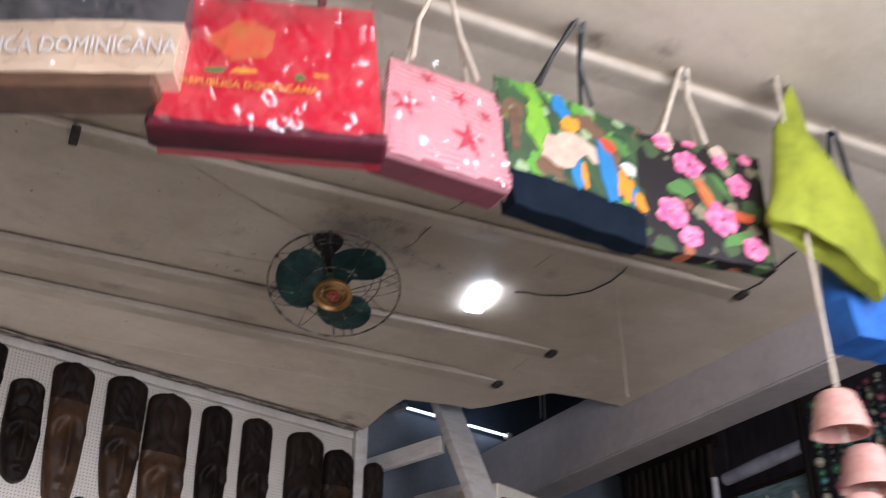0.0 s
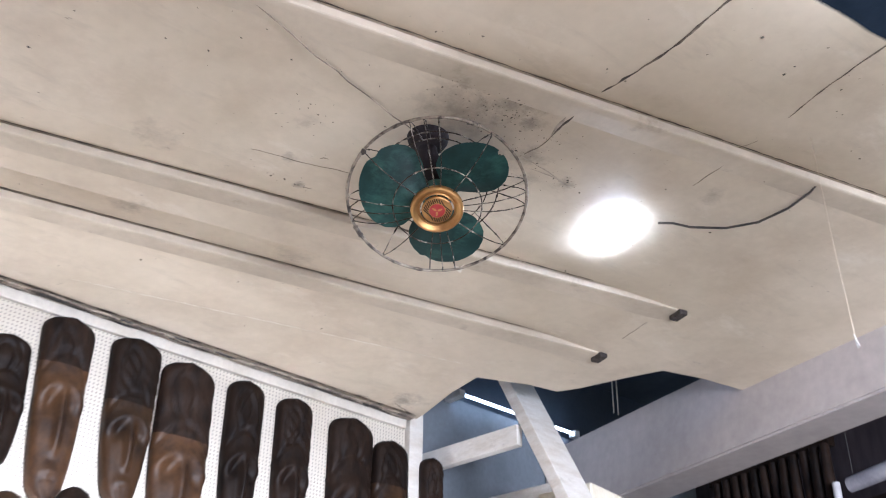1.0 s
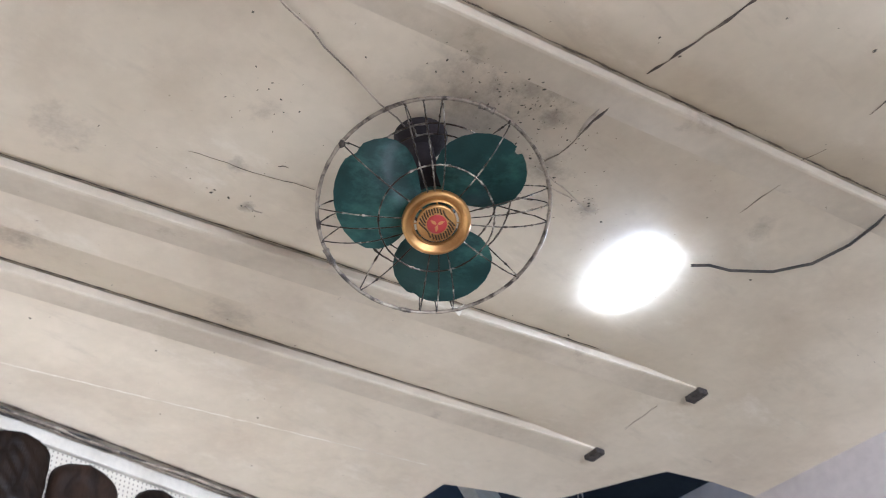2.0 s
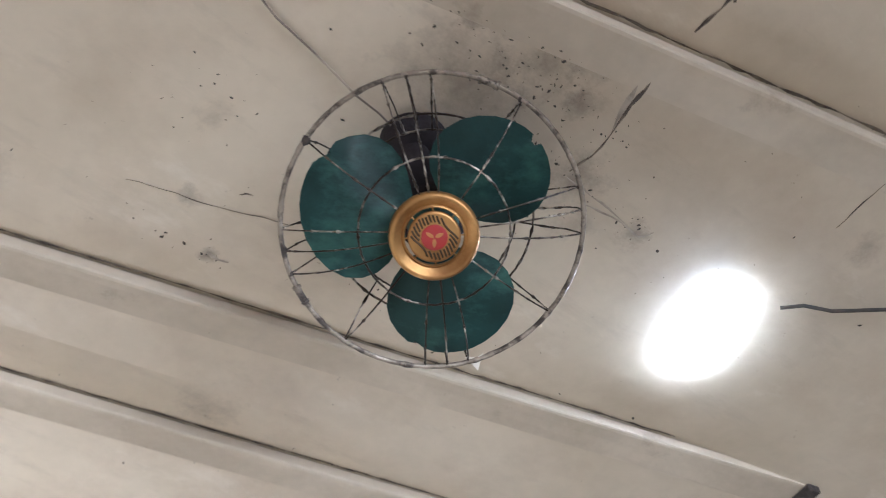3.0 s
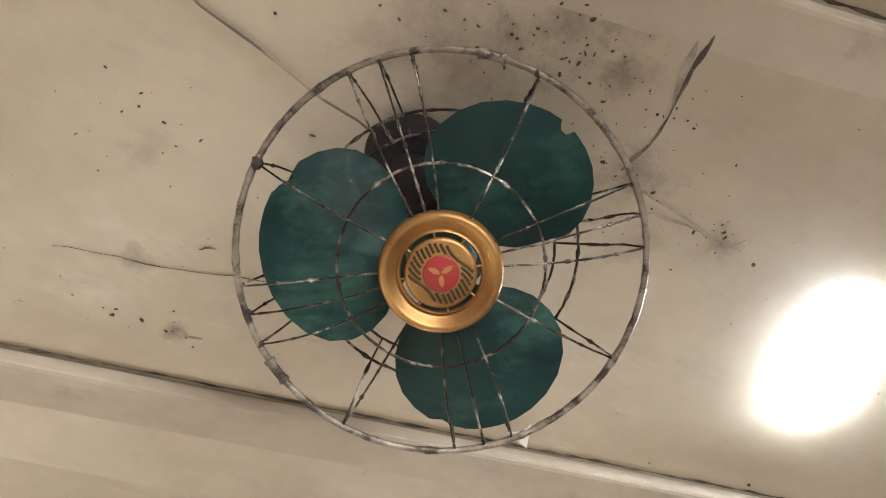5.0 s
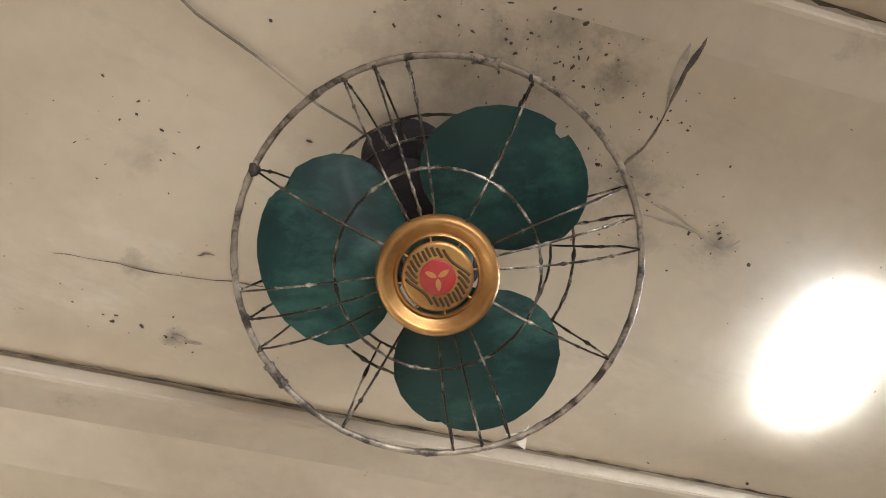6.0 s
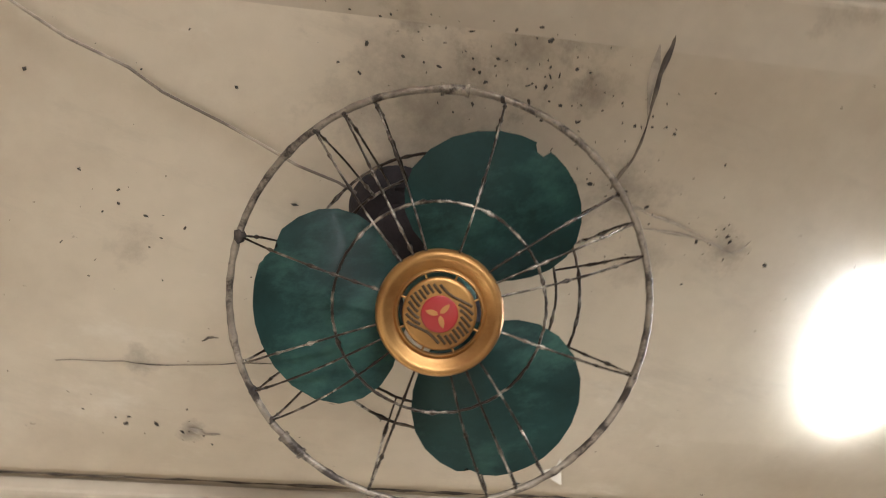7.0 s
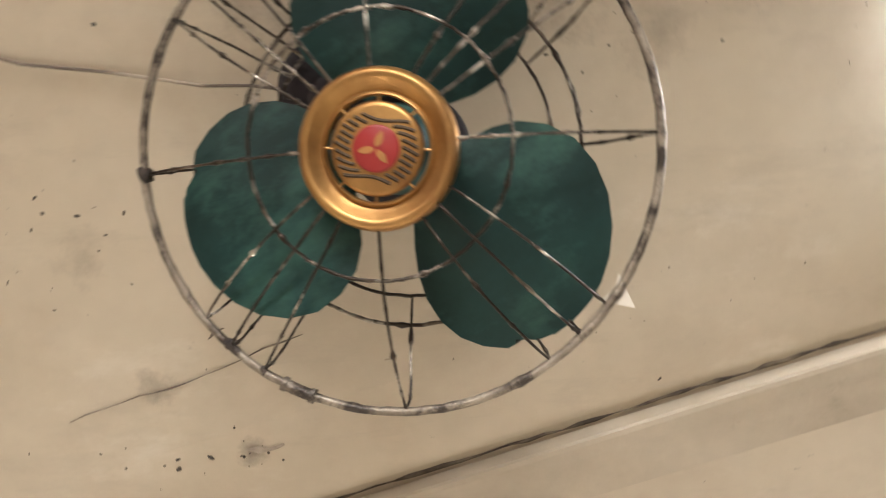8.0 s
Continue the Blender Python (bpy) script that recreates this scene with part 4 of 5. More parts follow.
for y in (3.12, 2.70):
    bm = bmesh.new()
    tube(bm, [(passage_x(y), y, 3.17), (passage_x(y), y, 3.86)], 0.002, 6)
    tagged(link_mesh("canvas_cord", bm, M_CABLE, None, True), "thin dark cord holding the rolled canvas", "cord", "cords of the rolled canvas")


def painting(y0, y1, z0, z1, lab, sea, seed):
    """A framed picture of sailing boats on water, in flat shapes."""
    yc = (y0 + y1) / 2
    ob = thing("boat_painting", Matrix.Translation((passage_x(yc) + 0.05, yc, z0)) @ Matrix.Rotation(radians(-90 - 9.3), 4, "Z"), lab, "painting")
    w, h = y1 - y0, z1 - z0
    bm = bmesh.new()
    box(bm, -w / 2, w / 2, 0.0, 0.012, 0, h)
    part("canvas", bm, sea, ob)
    for nm, x0, x1, a, b in (("frame_rail", -w / 2 - 0.02, w / 2 + 0.02, -0.02, 0.0), ("frame_rail", -w / 2 - 0.02, w / 2 + 0.02, h, h + 0.02), ("frame_stile", -w / 2 - 0.02, -w / 2, 0, h), ("frame_stile", w / 2, w / 2 + 0.02, 0, h)):
        bm = bmesh.new()
        box(bm, x0, x1, -0.012, 0.014, a, b, bevel=0.003)
        part(nm, bm, M_DARKWOOD, ob)
    g2 = random.Random(seed)
    for k, (cx, cz, s) in enumerate(((-0.05, h * 0.55, 0.09), (0.11, h * 0.62, 0.06))):
        bm = bmesh.new()
        prism(bm, [(cx - s, cz), (cx + s, cz + 0.01), (cx + s * 0.7, cz - s * 0.4), (cx - s * 0.6, cz - s * 0.4)], 0.0, 0.002, Matrix.Translation((0, -0.001, 0)) @ Matrix.Rotation(radians(90), 4, "X"))
        part("boat_hull", bm, M_BROWNWOOD, ob)
        bm = bmesh.new()
        prism(bm, [(cx - s * 0.1, cz + 0.012), (cx + s * 0.8, cz + 0.015), (cx + s * 0.1, cz + s * 1.4)], 0.0, 0.002, Matrix.Translation((0, -0.001, 0)) @ Matrix.Rotation(radians(90), 4, "X"))
        part("sail", bm, M_CREAM, ob)
    return ob


M_SEA = material("painted_sea_and_sky", (0.20, 0.28, 0.30), 0.5, second=(0.10, 0.16, 0.14), scale=7, low=0.42, high=0.58, stretch=(1, 1, 5))
painting(2.70, 3.12, 2.72, 3.075, "framed painting of brown boats on green water", M_SEA, 3)

# strings of beads and shells
bead_mats = [material("bead_" + nm, c, 0.35, second=tuple(v * 0.6 for v in c), scale=30) for nm, c in (("green", (0.05, 0.16, 0.07)), ("cream", (0.38, 0.34, 0.24)), ("pink", (0.30, 0.08, 0.10)), ("dark", (0.03, 0.04, 0.035)), ("teal", (0.07, 0.20, 0.20)))]
g = random.Random(12)
for k in range(7):
    y = 2.60 - 0.062 * k
    x = passage_x(y) + g.uniform(-0.05, 0.05)
    st = thing("bead_string", Matrix.Translation((x, y, 0)), "string of green, cream and pink beads hanging in passage", "beads", "bead strings in the passage")
    bm = bmesh.new()
    tube(bm, [(0, 0, 2.5), (0, 0, 3.86)], 0.0015, 5)
    part("cord", bm, M_CABLE, st)
    z = 3.33
    while z > 2.62:
        r = g.uniform(0.012, 0.024)
        bm = bmesh.new()
        bmesh.ops.create_icosphere(bm, subdivisions=2, radius=r)
        for v in bm.verts:
            v.co *= 1 + 0.3 * noise.noise(v.co * 60 + Vector((z * 9, k, 0)))
        bmesh.ops.translate(bm, vec=(g.uniform(-0.006, 0.006), g.uniform(-0.006, 0.006), z), verts=bm.verts)
        part("bead", bm, g.choice(bead_mats), st, "", True)
        z -= r * 1.9

# ---- bags on hooks ----
def print_material(name, ground, blots, rough=0.6, coat=0.0, crumple=0.25):
    """Printed cloth: a ground colour with layers of coloured blots, each (colour, scale, threshold, seed)."""
    m = material(name, ground, rough, second=tuple(c * 0.7 for c in ground), scale=8, bump=crumple, bump_scale=22, coat=coat)
    nt = m.node_tree
    n, l = nt.nodes, nt.links
    b = n["Principled BSDF"]
    co = n.new("ShaderNodeTexCoord")
    for colour, scale, thr, seed in blots:
        mp = n.new("ShaderNodeMapping")
        mp.inputs["Location"].default_value = (seed, seed * 0.7, seed * 0.3)
        l.new(co.outputs["Object"], mp.inputs["Vector"])
        vo = n.new("ShaderNodeTexVoronoi")
        vo.inputs["Scale"].default_value = scale
        l.new(mp.outputs["Vector"], vo.inputs["Vector"])
        wob = n.new("ShaderNodeTexNoise")
        wob.inputs["Scale"].default_value = scale * 4
        l.new(mp.outputs["Vector"], wob.inputs["Vector"])
        sm = n.new("ShaderNodeMath")
        sm.operation = "MULTIPLY_ADD"
        l.new(wob.outputs["Fac"], sm.inputs[0])
        sm.inputs[1].default_value = 0.35
        l.new(vo.outputs["Distance"], sm.inputs[2])
        r = n.new("ShaderNodeMapRange")
        r.inputs["From Min"].default_value, r.inputs["From Max"].default_value = thr, thr + 0.05
        r.inputs["To Min"].default_value, r.inputs["To Max"].default_value = 1, 0
        l.new(sm.outputs[0], r.inputs["Value"])
        mix = n.new("ShaderNodeMix")
        mix.data_type = "RGBA"
        mix.inputs["B"].default_value = (*colour, 1)
        l.new(b.inputs["Base Color"].links[0].from_socket, mix.inputs["A"])
        l.new(r.outputs["Result"], mix.inputs["Factor"])
        l.new(mix.outputs["Result"], b.inputs["Base Color"])
    return m


def striped(m, colour, period, share):
    """Adds level stripes to a material."""
    nt = m.node_tree
    n, l = nt.nodes, nt.links
    b = n["Principled BSDF"]
    co = n.new("ShaderNodeTexCoord")
    sep = n.new("ShaderNodeSeparateXYZ")
    l.new(co.outputs["Object"], sep.inputs[0])
    d = n.new("ShaderNodeMath")
    d.operation = "DIVIDE"
    l.new(sep.outputs["Z"], d.inputs[0])
    d.inputs[1].default_value = period
    f = n.new("ShaderNodeMath")
    f.operation = "FRACT"
    l.new(d.outputs[0], f.inputs[0])
    c = n.new("ShaderNodeMath")
    c.operation = "LESS_THAN"
    l.new(f.outputs[0], c.inputs[0])
    c.inputs[1].default_value = share
    mix = n.new("ShaderNodeMix")
    mix.data_type = "RGBA"
    mix.inputs["B"].default_value = (*colour, 1)
    l.new(b.inputs["Base Color"].links[0].from_socket, mix.inputs["A"])
    l.new(c.outputs[0], mix.inputs["Factor"])
    l.new(mix.outputs["Result"], b.inputs["Base Color"])
    return m


M_RED_BAG = material("red_bag_in_clear_plastic", (0.62, 0.014, 0.040), 0.5, second=(0.50, 0.010, 0.032), scale=7, bump=0.6, bump_scale=14, coat=1.0)
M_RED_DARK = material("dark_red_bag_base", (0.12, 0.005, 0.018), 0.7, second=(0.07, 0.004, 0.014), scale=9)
M_YELLOW = material("yellow_print", (0.80, 0.48, 0.04), 0.5)
M_ORANGE = material("orange_red_print", (0.66, 0.10, 0.04), 0.5, second=(0.5, 0.2, 0.05), scale=14)
M_LEAF = material("green_print", (0.10, 0.24, 0.06), 0.5)
M_PINK_BAG = striped(print_material("pink_star_bag", (0.62, 0.17, 0.21), [], coat=0.6, crumple=0.5), (0.70, 0.44, 0.43), 0.013, 0.42)
M_STAR = material("dark_pink_star_print", (0.50, 0.03, 0.07), 0.5)
# base striped like the front, in darker pinks
M_PINK_BASE = striped(material("dark_pink_bag_base", (0.20, 0.05, 0.065), 0.6), (0.34, 0.15, 0.16), 0.006, 0.4)
M_PARROT = print_material("jungle_print_cloth", (0.05, 0.10, 0.04), [((0.12, 0.34, 0.04), 11, 0.52, 1.3), ((0.16, 0.09, 0.05), 9, 0.48, 5.1), ((0.02, 0.06, 0.03), 14, 0.45, 7.7), ((0.30, 0.42, 0.22), 16, 0.40, 2.9)])
M_NAVY = material("dark_navy_canvas", (0.004, 0.009, 0.017), 0.85, second=(0.008, 0.014, 0.024), scale=20, bump=0.3, bump_scale=300)
M_NAVY.node_tree.nodes["Principled BSDF"].inputs["Specular IOR Level"].default_value = 0.12
M_FLOWER = print_material("dark_flower_cloth", (0.009, 0.006, 0.007), [((0.05, 0.09, 0.03), 12, 0.50, 4.2), ((0.22, 0.20, 0.12), 15, 0.42, 8.8), ((0.35, 0.10, 0.04), 10, 0.36, 1.7)])
M_PETALPINK = material("pink_flower_print", (0.72, 0.10, 0.27), 0.7, second=(0.86, 0.30, 0.42), scale=60)
M_LIME = material("lime_green_cloth", (0.30, 0.34, 0.018), 0.8, second=(0.17, 0.20, 0.008), scale=6, bump=0.4, bump_scale=45)
M_BLUE = material("bright_blue_cloth", (0.03, 0.15, 0.50), 0.6, second=(0.02, 0.08, 0.30), scale=9)
M_BEIGE = material("beige_canvas_in_plastic", (0.80, 0.62, 0.44), 0.6, second=(0.70, 0.52, 0.36), scale=8, bump=0.5, bump_scale=16, coat=1.0)
M_GREYCLOTH = material("dark_grey_cloth_in_plastic", (0.055, 0.055, 0.062), 0.6, second=(0.10, 0.10, 0.11), scale=8, bump=0.6, bump_scale=14, coat=1.0)
M_WHITE = material("white_print", (0.80, 0.79, 0.76), 0.6)
M_ROPE = material("cream_cotton_strap", (0.62, 0.54, 0.42), 0.8, second=(0.5, 0.42, 0.32), scale=40, bump=0.4, bump_scale=200)
M_STRAP = material("dark_grey_strap", (0.05, 0.05, 0.05), 0.6)
M_STEELHOOK = material("dull_hook_steel", (0.35, 0.33, 0.30), 0.45, 0.8)


def bag_frame(x0, y0, x1, y1, z0):
    """Origin at the middle of the bag's lower front edge; x along the front, y away from the viewer, z up."""
    d = Vector((x1 - x0, y1 - y0, 0))
    return Matrix.Translation(((x0 + x1) / 2, (y0 + y1) / 2, z0)) @ Matrix.Rotation(math.atan2(d.y, d.x), 4, "Z"), d.length


def pouch(w0, w1, h, depth, puff, seed, z0=0.0, z1=1.0, skew=0.0, sag=0.0):
    """A soft bag body: front and back sheets that bulge, joined by gussets; z0..z1 picks a band of its height."""
    bm = bmesh.new()
    nu, nv = 22, 18
    sheets = []
    for s in (-1, 1):
        grid = []
        for j in range(nv + 1):
            v = z0 + (z1 - z0) * j / nv
            row = []
            for i in range(nu + 1):
                u = 2 * i / nu - 1
                w = w0 + (w1 - w0) * v
                bulge = depth * (0.5 * (1 - v) ** 0.7 + 0.06) + puff * (1 - u * u) * math.sin(math.pi * min(1, v * 0.9 + 0.05))
                wr = 0.006 * noise.noise(Vector((u * 2.2 + seed, v * 2.8, s)))
                row.append(bm.verts.new((u * w / 2 + skew * v, depth / 2 + s * bulge + wr, v * h - sag * (1 - u * u) * v + 0.004 * noise.noise(Vector((u * 3, v * 3, seed))))))
            grid.append(row)
        sheets.append(grid)
    for grid in sheets:
        for j in range(nv):
            for i in range(nu):
                bm.faces.new((grid[j][i], grid[j][i + 1], grid[j + 1][i + 1], grid[j + 1][i]))
    a, b = sheets
    for j in range(nv):
        for i in (0, nu):
            bm.faces.new((a[j][i], a[j + 1][i], b[j + 1][i], b[j][i]))
    for i in range(nu):
        for j in (0, nv):
            bm.faces.new((a[j][i], a[j][i + 1], b[j][i + 1], b[j][i]))
    return bm


def front_of(w0, w1, h, depth, puff, seed, skew=0.0):
    """The front sheet of such a bag: its y for a place x, z on it."""
    def y_at(x, z):
        v = min(max(z / h, 0.0), 1.0)
        u = min(max((x - skew * v) * 2 / (w0 + (w1 - w0) * v), -1.0), 1.0)
        bulge = depth * (0.5 * (1 - v) ** 0.7 + 0.06) + puff * (1 - u * u) * math.sin(math.pi * min(1, v * 0.9 + 0.05))
        return depth / 2 - bulge + 0.006 * noise.noise(Vector((u * 2.2 + seed, v * 2.8, -1)))
    return y_at


def printed(out, parent, mat, name, y_at, lift=0.0016, label=""):
    """A printed patch that follows the front of a bag; the outline is in x and z."""
    bm = bmesh.new()
    k = len(out)
    cx, cz = sum(p[0] for p in out) / k, sum(p[1] for p in out) / k
    rows = []
    for f in (1.0, 0.75, 0.5, 0.25):
        rows.append([bm.verts.new((cx + (x - cx) * f, y_at(cx + (x - cx) * f, cz + (z - cz) * f) - lift, cz + (z - cz) * f)) for x, z in out])
    skirt = [bm.verts.new((v.co.x, v.co.y + 0.003, v.co.z)) for v in rows[0]]
    mid = bm.verts.new((cx, y_at(cx, cz) - lift, cz))
    for a, b in zip([skirt] + rows, rows):
        for i in range(k):
            bm.faces.new((a[i], a[(i + 1) % k], b[(i + 1) % k], b[i]))
    for i in range(k):
        bm.faces.new((rows[-1][i], rows[-1][(i + 1) % k], mid))
    return part(name, bm, mat, parent, label, True)


def plastic_material():
    """Clear film: mostly see-through, with sharp reflections."""
    m = bpy.data.materials.new("clear_plastic_film")
    m.use_nodes = True
    nt = m.node_tree
    n, l = nt.nodes, nt.links
    tr, gl, mx, fr = n.new("ShaderNodeBsdfTransparent"), n.new("ShaderNodeBsdfGlossy"), n.new("ShaderNodeMixShader"), n.new("ShaderNodeFresnel")
    tr.inputs["Color"].default_value = (0.96, 0.96, 0.96, 1)
    gl.inputs["Roughness"].default_value = 0.13
    fr.inputs["IOR"].default_value = 1.9
    l.new(fr.outputs[0], mx.inputs[0])
    l.new(tr.outputs[0], mx.inputs[1])
    l.new(gl.outputs[0], mx.inputs[2])
    l.new(mx.outputs[0], n["Material Output"].inputs["Surface"])
    return m


M_FILM = plastic_material()


def film_wrap(w0, w1, h, depth, puff, seed, parent, rough=0.010):
    """A crumpled clear film over the front and sides of a bag."""
    y_at = front_of(w0, w1, h, depth, puff, seed)
    bm = bmesh.new()
    nu, nv = 64, 56
    grid = []
    for j in range(nv + 1):
        v = -0.04 + 1.08 * j / nv
        row = []
        for i in range(nu + 1):
            u = 2.12 * i / nu - 1.06
            x, z = u * (w0 + (w1 - w0) * v) / 2, v * h
            e = max(0.0, abs(u) - 0.94) / 0.12
            c = noise.ridged_multi_fractal(Vector((x * 21 + seed * 3, z * 15 + 0.8 * x * 14, seed)), 0.9, 2.1, 3, 1.0, 2.0)
            q = y_at(x, z) - 0.005 - rough * 1.1 * c - 0.004 * noise.noise(Vector((x * 48 + z * 25, z * 40, seed))) + 0.05 * e
            row.append(bm.verts.new((x, q, z)))
        grid.append(row)
    for j in range(nv):
        for i in range(nu):
            bm.faces.new((grid[j][i], grid[j][i + 1], grid[j + 1][i + 1], grid[j + 1][i]))
    ob = part("plastic_wrap", bm, M_FILM, parent, "crumpled clear plastic film", True)
    ob.visible_shadow = False
    return ob


def lettering(text, size, parent, mat, x, y, z, name="lettering"):
    cu = bpy.data.curves.new(name, "FONT")
    cu.body, cu.size, cu.align_x, cu.extrude = text, size, "CENTER", 0.0006
    cu.resolution_u = 3
    cu.materials.append(mat)
    ob = new(name, cu)
    ob.parent = parent
    ob.matrix_local = Matrix.Translation((x, y, z)) @ Matrix.Rotation(radians(90), 4, "X")
    return tagged(ob, "printed lettering")


def handle(bm, pts, r):
    fine = []
    for i in range(len(pts) - 1):
        a, b = Vector(pts[i]), Vector(pts[i + 1])
        fine += [a.lerp(b, t / 5) for t in range(5)]
    fine.append(Vector(pts[-1]))
    return tube(bm, fine, r, 7)


def hook(x, y):
    bm = bmesh.new()
    tube(bm, [(x, y, CEIL)] + [(x + 0.010 * math.sin(a), y, CEIL - 0.016 - 0.010 * math.cos(a)) for a in (3.1, 2.2, 1.2, 0.2, -0.8, -1.6)], 0.0022, 6)
    return tagged(link_mesh("ceiling_hook", bm, M_STEELHOOK, None, True), "small steel hook screwed into the ceiling", "hook", "hooks for the bags")


def blob(cx, cz, r, seed, k=14, sx=1.0, sz=1.0, turn=0.0):
    g3 = random.Random(seed)
    pts = []
    for i in range(k):
        a = 2 * math.pi * i / k
        q = r * g3.uniform(0.75, 1.15)
        u, v = q * sx * math.cos(a), q * sz * math.sin(a)
        pts.append((cx + u * math.cos(turn) - v * math.sin(turn), cz + u * math.sin(turn) + v * math.cos(turn)))
    return pts


def star(cx, cz, r, turn):
    return [(cx + (r if i % 2 == 0 else r * 0.30) * math.cos(turn + math.pi * i / 5), cz + (r if i % 2 == 0 else r * 0.30) * math.sin(turn + math.pi * i / 5)) for i in range(10)]


# beige and grey bag
m, w = bag_frame(0.785, 2.086, 1.25, 1.697, 2.812)
bag = thing("souvenir_bag", m, "beige and dark grey souvenir bag wrapped in plastic", "bag", "bags hung from the ceiling")
part("lower_panel", pouch(w, w, 0.255, 0.07, 0.008, 1, 0.0, 0.48), M_BEIGE, bag, "beige canvas panel with white lettering", True)
part("upper_panel", pouch(w, w, 0.255, 0.07, 0.008, 1, 0.48, 1.0), M_GREYCLOTH, bag, "dark grey cloth panel", True)
bm = bmesh.new()
box(bm, -w / 2 + 0.01, w / 2 - 0.030, -0.004, 0.082, -0.030, 0.003, bevel=0.008)
part("base", bm, M_BROWNWOOD, bag, "brown stiff base")
words = lettering("REPUBLICA DOMINICANA", 0.052, bag, M_WHITE, 0.085, -0.0135, 0.036)
words.scale.x = 0.72
film_wrap(w, w, 0.255, 0.07, 0.008, 1, bag, 0.020)
for s in (-1, 1):
    bm = bmesh.new()
    handle(bm, [(-0.10, 0.03 + 0.02 * s, 0.245), (-0.07, 0.03, 0.38), (0.0, 0.03, 0.463), (0.07, 0.03, 0.38), (0.10, 0.03 + 0.02 * s, 0.245)], 0.006)
    part("handle", bm, M_WHITE, bag, "", True)
p = m @ Vector((0, 0.03, 0))
hook(p.x, p.y)

# red bag
m, w = bag_frame(1.248, 1.757, 1.590, 1.540, 2.738)
bag = thing("souvenir_bag", m, "bright red souvenir bag in clear plastic with yellow lettering", "bag", "bags hung from the ceiling")
part("body", pouch(w * 1.0, w * 0.85, 0.34, 0.095, 0.012, 2, 0.02, 1.0), M_RED_BAG, bag, "glossy red front", True)
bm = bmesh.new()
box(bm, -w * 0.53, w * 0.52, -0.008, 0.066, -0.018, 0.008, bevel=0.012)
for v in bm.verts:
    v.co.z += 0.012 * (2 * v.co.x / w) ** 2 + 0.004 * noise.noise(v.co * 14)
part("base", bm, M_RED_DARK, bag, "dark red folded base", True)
red_front = front_of(w * 1.0, w * 0.85, 0.34, 0.095, 0.012, 2)
lettering("REPUBLICA DOMINICANA", 0.0205, bag, M_YELLOW, -0.040, -0.0150, 0.084)
film_wrap(w * 1.03, w * 0.88, 0.34, 0.095, 0.012, 2, bag, 0.020)
printed(blob(-0.065, 0.215, 0.055, 3, sx=1.2), bag, M_ORANGE, "printed_patch", red_front, 0.0012, "orange printed emblem")
printed(blob(-0.105, 0.132, 0.014, 4, sx=1.5, sz=0.6), bag, M_LEAF, "printed_patch", red_front, 0.0022)
printed(blob(-0.055, 0.130, 0.013, 5, sx=1.8, sz=0.5), bag, M_YELLOW, "printed_patch", red_front, 0.0022)
printed(blob(0.045, 0.125, 0.010, 6), bag, M_LEAF, "printed_patch", red_front, 0.0022)
printed(blob(0.082, 0.136, 0.010, 7, sx=1.6, sz=0.5), bag, M_YELLOW, "printed_patch", red_front, 0.0022)
for s in (-1, 1):
    bm = bmesh.new()
    handle(bm, [(-0.075, 0.03 + 0.02 * s, 0.32), (-0.06, 0.03, 0.44), (0.0, 0.03, 0.538), (0.06, 0.03, 0.44), (0.075, 0.03 + 0.02 * s, 0.32)], 0.008)
    part("handle", bm, M_RED_DARK, bag, "", True)
p = m @ Vector((0, 0.03, 0))
hook(p.x, p.y)

# pink striped bag
m, w = bag_frame(1.628, 1.598, 1.900, 1.547, 2.772)
bag = thing("souvenir_bag", m, "pink striped bag with star prints in clear plastic", "bag", "bags hung from the ceiling")
part("body", pouch(w, w * 0.86, 0.245, 0.055, 0.010, 3, 0.0, 1.0), M_PINK_BAG, bag, "glossy pink striped front", True)
bm = bmesh.new()
box(bm, -w / 2, w / 2, -0.004, 0.070, -0.012, 0.010, bevel=0.006)
part("base", bm, M_PINK_BASE, bag, "darker pink striped stiff base")
for k, (cx, cz, r) in enumerate(((0.045, 0.085, 0.045), (-0.09, 0.13, 0.035), (0.03, 0.185, 0.026), (-0.04, 0.215, 0.02), (0.09, 0.165, 0.02))):
    printed(star(cx, cz, r, 0.3 + k), bag, M_STAR, "star_print", front_of(w, w * 0.86, 0.245, 0.055, 0.010, 3))
film_wrap(w, w * 0.86, 0.245, 0.055, 0.010, 3, bag, 0.011)
for s in (-1, 1):
    bm = bmesh.new()
    handle(bm, [(-0.075, 0.03 + 0.02 * s, 0.25), (-0.06, 0.02, 0.36), (-0.01, 0.0, 0.51), (0.04, 0.02, 0.36), (0.075, 0.03 + 0.02 * s, 0.25)], 0.006)
    part("handle", bm, M_ROPE, bag, "cream cord handle", True)
p = m @ Vector((-0.01, 0.0, 0))
hook(p.x, p.y)

# parrot bag
m, w = bag_frame(1.955, 1.590, 2.290, 1.533, 2.782)
bag = thing("tote_bag", m, "jungle and parrot print tote with navy base", "bag", "bags hung from the ceiling")
part("body", pouch(w, w * 1.18, 0.335, 0.046, 0.012, 4, 0.26, 1.0), M_PARROT, bag, "jungle print front", True)
part("base", pouch(w, w * 1.18, 0.335, 0.046, 0.012, 4, 0.0, 0.26), M_NAVY, bag, "dark navy canvas base", True)
M_SKYBLUE = material("parrot_blue_print", (0.03, 0.22, 0.50), 0.6)
M_AMBER = material("parrot_orange_print", (0.80, 0.30, 0.02), 0.6)
M_CREAMPRINT = material("parrot_cream_print", (0.62, 0.48, 0.36), 0.6, second=(0.5, 0.34, 0.26), scale=20)
